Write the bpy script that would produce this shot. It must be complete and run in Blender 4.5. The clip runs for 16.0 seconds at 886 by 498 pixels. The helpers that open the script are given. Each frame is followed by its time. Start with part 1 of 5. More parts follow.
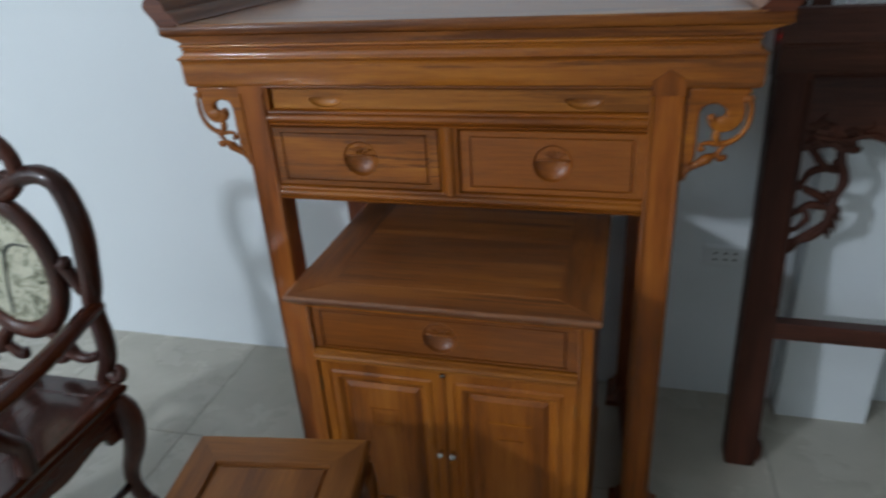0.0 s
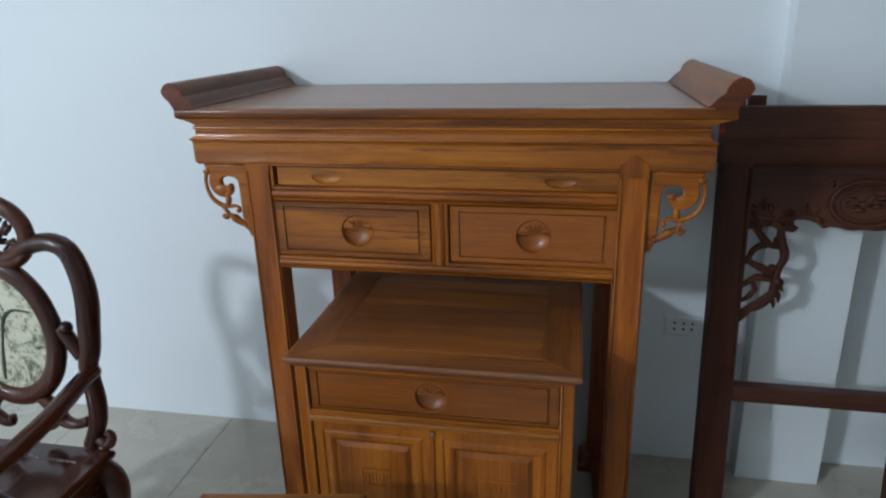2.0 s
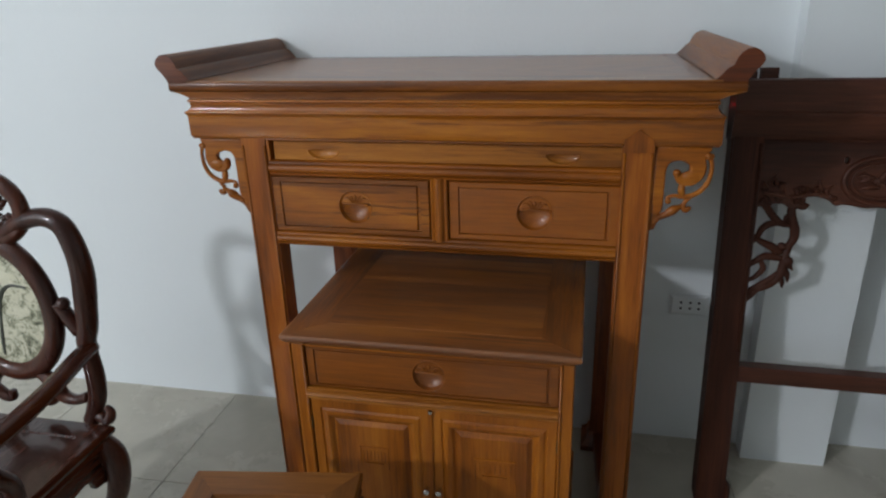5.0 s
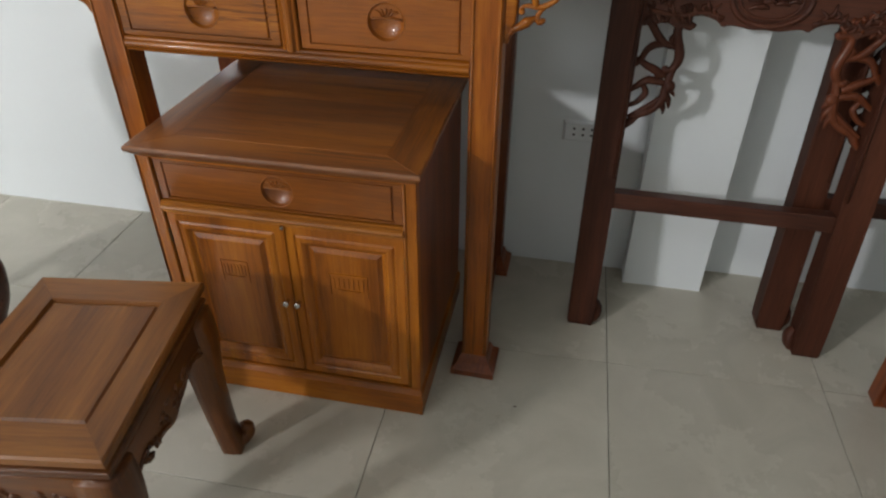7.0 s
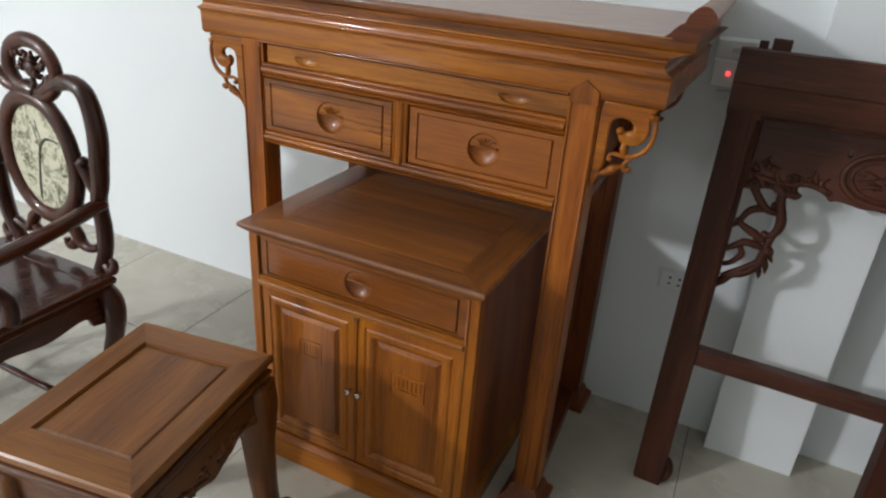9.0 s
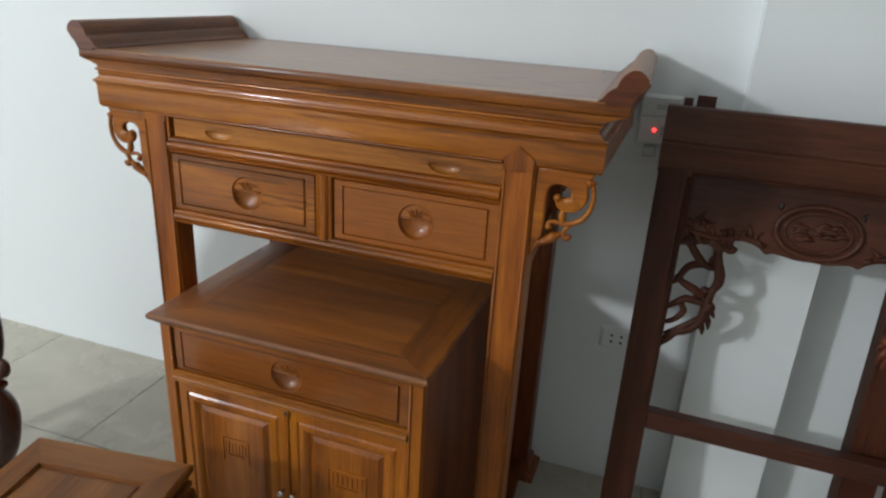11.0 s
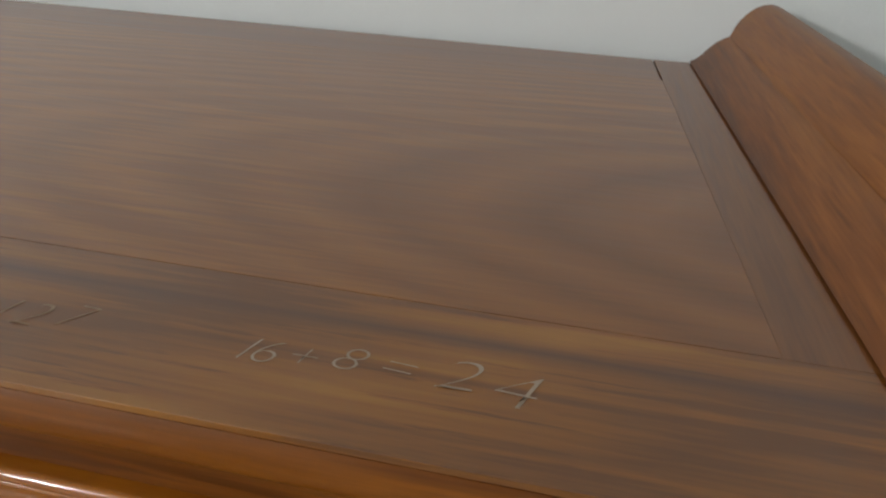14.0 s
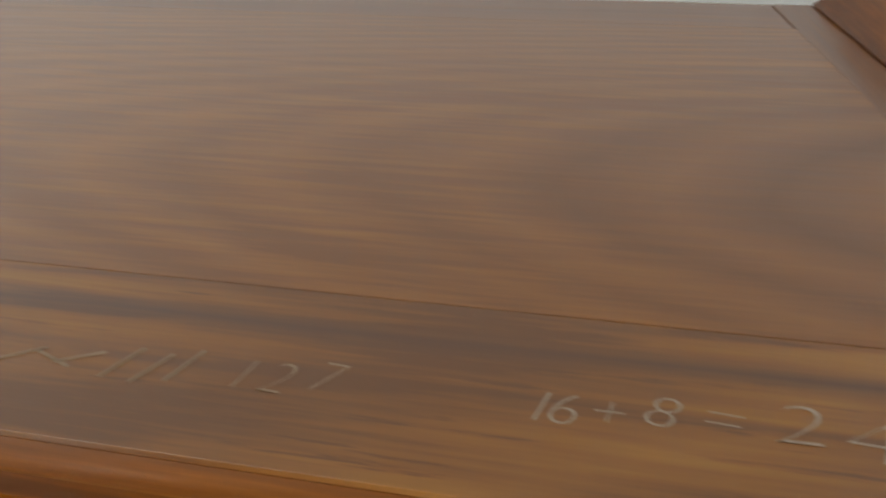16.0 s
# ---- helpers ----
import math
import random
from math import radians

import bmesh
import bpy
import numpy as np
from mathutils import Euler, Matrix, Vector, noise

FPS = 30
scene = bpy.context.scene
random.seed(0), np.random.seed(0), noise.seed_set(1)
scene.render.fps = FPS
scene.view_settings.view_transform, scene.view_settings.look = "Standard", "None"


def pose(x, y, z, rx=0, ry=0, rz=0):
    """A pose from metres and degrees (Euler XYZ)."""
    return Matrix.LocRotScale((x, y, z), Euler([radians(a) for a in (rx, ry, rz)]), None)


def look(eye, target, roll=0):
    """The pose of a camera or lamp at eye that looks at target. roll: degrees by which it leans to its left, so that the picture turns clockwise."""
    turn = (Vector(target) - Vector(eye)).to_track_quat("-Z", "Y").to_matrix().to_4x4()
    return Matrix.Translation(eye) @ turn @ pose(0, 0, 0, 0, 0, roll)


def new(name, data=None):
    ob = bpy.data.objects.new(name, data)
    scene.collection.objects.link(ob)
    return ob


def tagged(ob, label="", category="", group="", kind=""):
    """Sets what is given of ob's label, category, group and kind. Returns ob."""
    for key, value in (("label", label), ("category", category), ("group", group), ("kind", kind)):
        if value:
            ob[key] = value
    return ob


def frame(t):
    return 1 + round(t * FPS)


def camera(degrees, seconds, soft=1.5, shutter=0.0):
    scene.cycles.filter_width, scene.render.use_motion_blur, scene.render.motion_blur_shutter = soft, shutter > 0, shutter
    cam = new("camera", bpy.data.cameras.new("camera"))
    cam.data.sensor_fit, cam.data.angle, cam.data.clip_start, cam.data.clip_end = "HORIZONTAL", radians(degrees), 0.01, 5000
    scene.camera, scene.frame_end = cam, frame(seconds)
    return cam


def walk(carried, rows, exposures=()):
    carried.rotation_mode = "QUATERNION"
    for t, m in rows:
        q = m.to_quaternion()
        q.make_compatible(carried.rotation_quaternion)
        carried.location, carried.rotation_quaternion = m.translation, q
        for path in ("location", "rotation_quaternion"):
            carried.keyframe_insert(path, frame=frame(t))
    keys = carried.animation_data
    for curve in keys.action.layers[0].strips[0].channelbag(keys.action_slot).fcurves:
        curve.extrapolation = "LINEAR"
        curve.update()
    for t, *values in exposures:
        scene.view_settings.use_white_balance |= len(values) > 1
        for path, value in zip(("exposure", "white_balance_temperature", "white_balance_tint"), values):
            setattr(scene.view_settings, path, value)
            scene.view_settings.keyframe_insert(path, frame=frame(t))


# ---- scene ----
cam = camera(66.8, 16.0, soft=2.2, shutter=0.5)
PATH = [
    (0, (0.402, -1.325, 1.442), (-0.128, 0.392, 0.562), -3.8),
    (0.5, (0.378, -1.418, 1.45), (0.157, 0.402, 0.649), -0.2),
    (1, (0.37, -1.478, 1.464), (0.187, 0.391, 0.774), -0.2),
    (1.5, (0.357, -1.489, 1.469), (0.015, 0.371, 0.816), -0.5),
    (2, (0.354, -1.481, 1.461), (-0.054, 0.365, 0.808), -1.7),
    (2.5, (0.361, -1.475, 1.459), (-0.033, 0.372, 0.799), -1.7),
    (3, (0.36, -1.478, 1.456), (-0.121, 0.357, 0.823), -2.6),
    (3.5, (0.362, -1.478, 1.454), (-0.108, 0.366, 0.84), -3.0),
    (3.7, (0.365, -1.471, 1.455), (-0.082, 0.37, 0.815), -3.0),
    (5.8, (0.401, -1.444, 1.44), (-0.019, 0.338, 0.635), -1.1),
    (6, (0.45, -1.452, 1.437), (0.083, 0.25, 0.454), -0.4),
    (6.5, (0.501, -1.409, 1.413), (0.307, 0.199, 0.241), 1.8),
    (7, (0.67, -1.367, 1.399), (0.316, 0.23, 0.248), 0.2),
    (7.5, (0.767, -1.34, 1.386), (0.317, 0.221, 0.221), 1.9),
    (8, (0.8, -1.367, 1.388), (0.262, 0.184, 0.244), 2.9),
    (8.5, (0.791, -1.384, 1.403), (0.105, 0.244, 0.467), 4.1),
    (9, (0.815, -1.362, 1.433), (0.034, 0.261, 0.563), 4.2),
    (9.5, (0.821, -1.356, 1.446), (0.131, 0.33, 0.619), 3.8),
    (9.7, (0.821, -1.358, 1.454), (0.163, 0.349, 0.645), 4.9),
    (11.8, (0.686, -0.974, 1.45), (0.097, 0.796, 0.73), 2.4),
    (12, (0.673, -0.862, 1.459), (0.11, 0.913, 0.729), 3.3),
    (12.5, (0.61, -0.569, 1.455), (-0.065, 1.17, 0.734), -0.2),
    (13, (0.562, -0.32, 1.445), (-0.373, 1.268, 0.667), -4.2),
    (13.5, (0.492, -0.196, 1.434), (-0.071, 1.51, 0.553), 0.9),
    (14, (0.459, -0.153, 1.431), (0.143, 1.554, 0.438), 2.9),
    (14.5, (0.438, -0.142, 1.43), (0.212, 1.544, 0.377), 1.5),
    (15, (0.41, -0.138, 1.429), (0.223, 1.516, 0.322), 0.9),
    (15.5, (0.385, -0.13, 1.428), (0.216, 1.499, 0.279), 1.4),
    (16, (0.352, -0.126, 1.436), (0.035, 1.5, 0.315), -1.2),
]
EXPOSURES = [(0.0, -0.55, 5700, 10), (0.5, -0.38, 5700, 10), (1.0, -0.24, 5650, 10), (1.5, -0.28, 5600, 10), (2.5, -0.46, 5700, 10), (3.7, -0.5, 5750, 10), (5.8, -0.48, 6450, 14), (6.0, -0.45, 6500, 14), (6.5, -0.22, 6600, 14), (7.0, -0.1, 6650, 14), (8.0, 0.07, 6600, 14), (8.5, 0.08, 6600, 14),
             (9.0, 0.0, 6500, 14), (12.0, -0.1, 6400, 10), (12.5, -0.12, 6400, 10), (13.0, -0.34, 6500, 10), (13.5, -0.36, 6750, 12), (14.5, -0.23, 6900, 12), (15.0, -0.1, 6950, 12), (16.0, -0.01, 7000, 12)]
walk(cam, [(t, look(eye, target, roll)) for t, eye, target, roll in PATH], EXPOSURES)

# ---- light ----
WALL_TURN = 1.0                      # the back wall's angle to the altar table, degrees
R = pose(0, 0, 0, 0, 0, WALL_TURN)   # the room's own frame: u along the back wall, v towards it

world = bpy.data.worlds.new("world")
scene.world = world
world.use_nodes = True
sky = world.node_tree.nodes.new("ShaderNodeTexSky")
sky.sky_type, sky.sun_disc, sky.sun_elevation, sky.sun_rotation = "NISHITA", False, radians(35), radians(200)
world.node_tree.links.new(sky.outputs[0], world.node_tree.nodes["Background"].inputs[0])
world.node_tree.nodes["Background"].inputs[1].default_value = 0.08


def area_lamp(name, m, width, height, watts, colour):
    lamp = bpy.data.lights.new(name, "AREA")
    lamp.shape, lamp.size, lamp.size_y, lamp.energy, lamp.color = "RECTANGLE", width, height, watts, colour
    ob = new(name, lamp)
    ob.matrix_world = m
    return ob


# ambient daylight added through an assumed, unseen side opening, and the lamp over it
area_lamp("added_side_daylight", R @ look((-4.75, -4.4, 1.6), (0, -4.4, 1.6)), 3.0, 2.0, 58, (0.85, 0.95, 0.99))
area_lamp("ceiling_lamp_light", look((-3.9, -5.3, 3.15), (-0.6, 0, 0.9)), 0.42, 0.32, 174, (0.95, 0.985, 1.0))
# unseen long lamp, added to brighten the tabletop and draw highlights along mouldings
area_lamp("unseen_long_fill", R @ look((-2.3, -2.6, 3.36), (-2.3, -2.6, 0)), 3.6, 0.1, 38, (0.93, 0.98, 1.0))

# ---- materials ----


def nodes_of(name):
    m = bpy.data.materials.new(name)
    m.use_nodes = True
    nt = m.node_tree
    return m, nt, nt.nodes["Principled BSDF"]


def math_node(nt, op, a, b=None):
    n = nt.nodes.new("ShaderNodeMath")
    n.operation = op
    for i, v in enumerate((a, b)):
        if v is None:
            continue
        if isinstance(v, (int, float)):
            n.inputs[i].default_value = v
        else:
            nt.links.new(v, n.inputs[i])
    return n.outputs[0]


def noise_node(nt, vec, scale, detail=4, rough=0.55, dist=0.0):
    n = nt.nodes.new("ShaderNodeTexNoise")
    n.inputs["Scale"].default_value, n.inputs["Detail"].default_value = scale, detail
    n.inputs["Roughness"].default_value, n.inputs["Distortion"].default_value = rough, dist
    nt.links.new(vec, n.inputs["Vector"])
    return n.outputs["Fac"]


def ramp_node(nt, fac, stops):
    n = nt.nodes.new("ShaderNodeValToRGB")
    while len(n.color_ramp.elements) < len(stops):
        n.color_ramp.elements.new(0.5)
    for e, (p, c) in zip(n.color_ramp.elements, stops):
        e.position, e.color = p, (*c, 1)
    nt.links.new(fac, n.inputs[0])
    return n.outputs[0]


def mix_node(nt, fac, a, b, mode="MIX"):
    n = nt.nodes.new("ShaderNodeMix")
    n.data_type, n.blend_type = "RGBA", mode
    for i, v in ((0, fac), (6, a), (7, b)):
        if isinstance(v, (int, float)):
            n.inputs[i].default_value = v
        elif isinstance(v, tuple):
            n.inputs[i].default_value = (*v, 1)
        else:
            nt.links.new(v, n.inputs[i])
    return n.outputs[2]


def bump_node(nt, height, strength, distance, bsdf):
    n = nt.nodes.new("ShaderNodeBump")
    n.inputs["Strength"].default_value, n.inputs["Distance"].default_value = strength, distance
    nt.links.new(height, n.inputs["Height"])
    nt.links.new(n.outputs[0], bsdf.inputs["Normal"])


def wood(name, dark, mid, light, axis="x", rough=0.42, coat=0.24, figure=2.2, rings=7.0, contrast=1.0, dust=0.0, flame=None, veins=2.2, gloss=0.1, spec=0.24, band=None, blush=0.3, fine=1.0):
    """Varnished wood: growth rings as contours of a stretched noise, pore streaks, and a change of tone from piece to piece."""
    m, nt, b = nodes_of(name)
    tc = nt.nodes.new("ShaderNodeTexCoord")
    info = nt.nodes.new("ShaderNodeObjectInfo")
    shift = nt.nodes.new("ShaderNodeVectorMath")
    shift.operation = "MULTIPLY_ADD"
    nt.links.new(info.outputs["Random"], shift.inputs[0])
    shift.inputs[1].default_value = (3.1, 7.7, 5.3)
    nt.links.new(tc.outputs["Object"], shift.inputs[2])
    mp = nt.nodes.new("ShaderNodeMapping")
    mp.inputs["Scale"].default_value = {"x": (0.16, 1, 1), "y": (1, 0.16, 1), "z": (1, 1, 0.16)}[axis]
    nt.links.new(shift.outputs[0], mp.inputs["Vector"])
    vec = mp.outputs[0]
    big = noise_node(nt, vec, figure, 2, 0.4, 0.25)
    turns = math_node(nt, "MULTIPLY", big, rings)
    if flame:                                    # nested arches along x round the point (x, y)
        xyz = nt.nodes.new("ShaderNodeSeparateXYZ")
        nt.links.new(tc.outputs["Object"], xyz.inputs[0])
        dy = math_node(nt, "SUBTRACT", xyz.outputs[1], flame[1])
        arch = math_node(nt, "SUBTRACT", math_node(nt, "SUBTRACT", xyz.outputs[0], flame[0]), math_node(nt, "MULTIPLY", math_node(nt, "MULTIPLY", dy, dy), flame[2]))
        turns = math_node(nt, "ADD", math_node(nt, "MULTIPLY", arch, 9.0), math_node(nt, "MULTIPLY", noise_node(nt, vec, 6, 3, 0.5, 0.4), 2.4))
    ring = math_node(nt, "PINGPONG", turns, 0.5)
    ring = math_node(nt, "MULTIPLY", ring, 2.0)
    mp2 = nt.nodes.new("ShaderNodeMapping")
    mp2.inputs["Scale"].default_value = {"x": (0.05, 1, 1), "y": (1, 0.05, 1), "z": (1, 1, 0.05)}[axis]
    nt.links.new(shift.outputs[0], mp2.inputs["Vector"])
    streak = noise_node(nt, mp2.outputs[0], 150, 3, 0.6)
    broad = noise_node(nt, mp2.outputs[0], 22, 3, 0.55)
    f = math_node(nt, "ADD", math_node(nt, "MULTIPLY", ring, 0.3 * contrast), math_node(nt, "MULTIPLY", streak, 0.5))
    fleck = noise_node(nt, mp2.outputs[0], 420, 2, 0.6)
    f = math_node(nt, "ADD", f, math_node(nt, "MULTIPLY", broad, 0.34))
    f = math_node(nt, "ADD", f, math_node(nt, "MULTIPLY", fleck, 0.3))
    f = math_node(nt, "SUBTRACT", f, 0.24)
    f = math_node(nt, "ADD", f, math_node(nt, "MULTIPLY", math_node(nt, "SUBTRACT", info.outputs["Random"], 0.5), 0.09))
    lines = noise_node(nt, mp2.outputs[0], 55 * fine, 4, 0.65)
    lines = math_node(nt, "MULTIPLY", math_node(nt, "MAXIMUM", math_node(nt, "SUBTRACT", lines, 0.58), 0.0), veins)
    f = math_node(nt, "SUBTRACT", f, lines)
    stripe = noise_node(nt, mp2.outputs[0], 26 * fine, 3, 0.55, 0.4)     # broad dark stripes, a finger apart
    f = math_node(nt, "SUBTRACT", f, math_node(nt, "MULTIPLY", math_node(nt, "MAXIMUM", math_node(nt, "SUBTRACT", stripe, 0.54), 0.0), 0.38 * veins))
    col = ramp_node(nt, f, [(0.26, dark), (0.5, mid), (0.78, light)])
    if flame:                                    # the heartwood inside the arches is redder and darker
        heart = nt.nodes.new("ShaderNodeMapRange")
        heart.interpolation_type = "SMOOTHSTEP"
        heart.inputs[1].default_value, heart.inputs[2].default_value, heart.inputs[4].default_value = -0.12, 0.2, 0.72
        nt.links.new(math_node(nt, "ADD", arch, math_node(nt, "MULTIPLY", math_node(nt, "SUBTRACT", big, 0.5), 0.5)), heart.inputs[0])
        col = mix_node(nt, heart.outputs[0], col, mix_node(nt, ring, (0.15, 0.048, 0.013), (0.235, 0.079, 0.019)))
    if band:                                     # a dark streak along x at y = band[0], band[1] wide
        pos = nt.nodes.new("ShaderNodeSeparateXYZ")
        nt.links.new(tc.outputs["Object"], pos.inputs[0])
        wave = math_node(nt, "MULTIPLY", math_node(nt, "SUBTRACT", noise_node(nt, mp.outputs[0], 9, 3), 0.5), 0.018)
        off = math_node(nt, "ABSOLUTE", math_node(nt, "SUBTRACT", math_node(nt, "ADD", pos.outputs[1], wave), band[0]))
        k = math_node(nt, "MAXIMUM", math_node(nt, "SUBTRACT", 1.0, math_node(nt, "DIVIDE", off, band[1])), 0.0)
        col = mix_node(nt, math_node(nt, "MULTIPLY", k, math_node(nt, "MINIMUM", math_node(nt, "MULTIPLY", streak, 2.5), 1.0)), col, (0.10, 0.032, 0.012))
    col = mix_node(nt, math_node(nt, "MULTIPLY", info.outputs["Random"], blush), col, (1.0, 0.78, 0.6), "MULTIPLY")   # some boards are redder
    blotch = noise_node(nt, tc.outputs["Object"], 3.5, 3)
    col = mix_node(nt, math_node(nt, "MULTIPLY", blotch, 0.35), col, tuple(0.72 * c for c in mid))
    b.inputs["Coat Weight"].default_value, b.inputs["Coat Roughness"].default_value = coat, gloss
    b.inputs["Specular IOR Level"].default_value = spec
    r = math_node(nt, "ADD", math_node(nt, "MULTIPLY", streak, 0.16), rough - 0.08)
    if dust:
        grain = noise_node(nt, tc.outputs["Object"], 9, 6, 0.7)
        col = mix_node(nt, math_node(nt, "MULTIPLY", grain, dust), col, (0.42, 0.35, 0.28))
        r = math_node(nt, "ADD", r, math_node(nt, "MULTIPLY", grain, 0.2 * dust))
    nt.links.new(col, b.inputs["Base Color"])
    nt.links.new(r, b.inputs["Roughness"])
    bump_node(nt, streak, 0.12, 0.001, b)
    return m


TEAK = ((0.13, 0.0345, 0.0017), (0.302, 0.0865, 0.0038), (0.485, 0.171, 0.0095))
PALE = ((0.165, 0.047, 0.004), (0.355, 0.119, 0.0095), (0.54, 0.215, 0.023))
# TEAK darkened: shade on the weakly lit nosing and cove, put into the colour
SHADED_EDGE = ((0.09, 0.024, 0.002), (0.215, 0.063, 0.005), (0.37, 0.128, 0.011))
teak_x = wood("honey_wood_x", *TEAK, "x")
cornice_x = wood("cornice_wood_x", *TEAK, "x", coat=0.6, gloss=0.085, veins=3.0, blush=0.1)
pale_x = wood("pale_honey_wood_x", *PALE, "x", blush=0.1)
pale_z = wood("door_honey_wood_z", (0.155, 0.04, 0.003), (0.32, 0.094, 0.006), (0.49, 0.172, 0.0135), "z", blush=0.3, veins=1.1, fine=1.6)
# cabinet top: dust, made paler to stand in for light under the table
dusty_lit_x = wood("dusty_lit_honey_wood_x", *TEAK, "x", dust=0.13, coat=0.45, spec=0.5, blush=0.0, veins=2.0)
dusty_lit_y = wood("dusty_lit_honey_wood_y", *TEAK, "y", dust=0.1, coat=0.45, spec=0.5, blush=0.0, veins=2.0)
drawer_x = wood("striped_honey_wood_x", *TEAK, "x", veins=5.0, coat=0.45, gloss=0.09, blush=0.0, fine=1.3)
red_drawer_x = wood("red_honey_wood_x", (0.17, 0.044, 0.003), (0.295, 0.082, 0.0045), (0.42, 0.135, 0.009), "x", veins=0.9, coat=0.5, gloss=0.1, contrast=0.6, blush=0.1)
film_drawer_x = wood("filmed_honey_wood_x", (0.15, 0.039, 0.003), (0.26, 0.073, 0.0045), (0.38, 0.12, 0.009), "x", veins=1.3, coat=0.4, gloss=0.12, dust=0.03, blush=0.1)
teak_z = wood("honey_wood_z", *TEAK, "z")
leg_z = wood("reddish_honey_wood_z", (0.12, 0.03, 0.002), (0.28, 0.074, 0.0045), (0.45, 0.147, 0.011), "z", figure=3.0, rings=9)
shaded_edge_x = wood("shaded_nosing_wood_x", *SHADED_EDGE, "x", veins=2.4, coat=0.12, gloss=0.12, blush=0.1)
TOP = ((0.2, 0.061, 0.006), (0.335, 0.116, 0.011), (0.46, 0.19, 0.02))
FRONT = ((0.15, 0.046, 0.006), (0.285, 0.098, 0.009), (0.41, 0.165, 0.017))
top_x = wood("tabletop_wood_x", *FRONT, "x", rough=0.4, coat=0.6, spec=0.46, figure=2.6, rings=8, contrast=1.1, dust=0.02, veins=3.6, gloss=0.2, band=(0.0545, 0.0085), blush=0.0, fine=3.4)
top_flame = wood("tabletop_flame_wood", *TOP, "x", rough=0.4, coat=0.6, spec=0.46, dust=0.02, flame=(0.27, 0.19, 16.0), contrast=0.4, veins=1.6, gloss=0.2, blush=0.0)
top_back = wood("tabletop_back_wood", (0.16, 0.05, 0.012), (0.25, 0.088, 0.021), (0.34, 0.135, 0.034), "x", rough=0.4, coat=0.6, spec=0.5, dust=0.02, gloss=0.2, veins=1.2, contrast=0.6, blush=0.0)
top_y = wood("tabletop_wood_y", (0.15, 0.045, 0.008), (0.235, 0.082, 0.016), (0.33, 0.13, 0.028), "y", rough=0.4, coat=0.5, spec=0.5, dust=0.02, veins=1.0, gloss=0.16, contrast=0.6, blush=0.0)
roll_y = wood("scroll_wood_y", (0.085, 0.024, 0.005), (0.19, 0.060, 0.0115), (0.32, 0.118, 0.025), "y", rough=0.46, coat=0.2, veins=2.0, dust=0.01, gloss=0.16, fine=1.6, blush=0.1)
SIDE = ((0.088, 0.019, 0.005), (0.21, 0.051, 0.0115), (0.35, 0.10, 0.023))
end_grain = wood("end_grain_wood", (0.055, 0.012, 0.004), (0.125, 0.031, 0.008), (0.21, 0.06, 0.015), "x", veins=1.0)
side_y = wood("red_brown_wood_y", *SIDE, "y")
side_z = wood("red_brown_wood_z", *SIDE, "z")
STOOL = ((0.1, 0.03, 0.004), (0.195, 0.067, 0.0095), (0.3, 0.118, 0.02))
stool_x = wood("stool_wood_x", *STOOL, "x", dust=0.02, coat=0.2, gloss=0.22, blush=0.15, veins=1.4)
stool_y = wood("stool_wood_y", *STOOL, "y", dust=0.02, coat=0.2, gloss=0.22, blush=0.15, veins=1.4)
# STOOL darkened: the shade below the seat is put into this wood
STOOL_SHADED = ((0.055, 0.015, 0.0024), (0.115, 0.035, 0.0055), (0.19, 0.066, 0.012))
stool_shaded_z = wood("shaded_stool_wood_z", *STOOL_SHADED, "z")
stool_shaded_x = wood("shaded_stool_wood_x", *STOOL_SHADED, "x")
stool_shaded_y = wood("shaded_stool_wood_y", *STOOL_SHADED, "y")
DARK = ((0.03, 0.0092, 0.005), (0.067, 0.0208, 0.0108), (0.115, 0.0375, 0.0185))
dark_x = wood("dark_wood_x", *(tuple(1.15 * c for c in tone) for tone in DARK), "x", rough=0.48, coat=0.12, spec=0.25)
dark_z = wood("dark_wood_z", *DARK, "z", rough=0.52, coat=0.0, spec=0.22)
RED = ((0.05, 0.012, 0.005), (0.105, 0.026, 0.009), (0.16, 0.042, 0.014))
red_z = wood("reddish_carving_wood", *RED, "z", rough=0.42, coat=0.15)
ROSE = ((0.024, 0.0055, 0.003), (0.06, 0.0145, 0.0062), (0.118, 0.031, 0.0125))
rose_z = wood("rosewood_z", *ROSE, "z", rough=0.3, coat=0.4)
rose_y = wood("rosewood_y", *ROSE, "y", rough=0.25, coat=0.5)


def plaster(name, colour, tint):
    m, nt, b = nodes_of(name)
    tc = nt.nodes.new("ShaderNodeTexCoord")
    cloud = noise_node(nt, tc.outputs["Object"], 1.3, 5, 0.6)
    fine = noise_node(nt, tc.outputs["Object"], 60, 4, 0.6)
    scuff = noise_node(nt, tc.outputs["Object"], 7, 8, 0.75, 0.6)
    col = mix_node(nt, cloud, colour, tint)
    mark = ramp_node(nt, scuff, [(0.66, (0, 0, 0)), (0.76, (1, 1, 1))])
    col = mix_node(nt, math_node(nt, "MULTIPLY", mark, 0.10), col, (0.45, 0.45, 0.44))
    nt.links.new(col, b.inputs["Base Color"])
    b.inputs["Roughness"].default_value = 0.62
    bump_node(nt, math_node(nt, "ADD", fine, math_node(nt, "MULTIPLY", scuff, 1.5)), 0.18, 0.004, b)
    return m


wall_paint = plaster("white_wall_paint", (0.826, 0.86, 0.868), (0.788, 0.826, 0.838))
ceiling_paint = plaster("ceiling_paint", (0.8, 0.8, 0.79), (0.76, 0.76, 0.75))


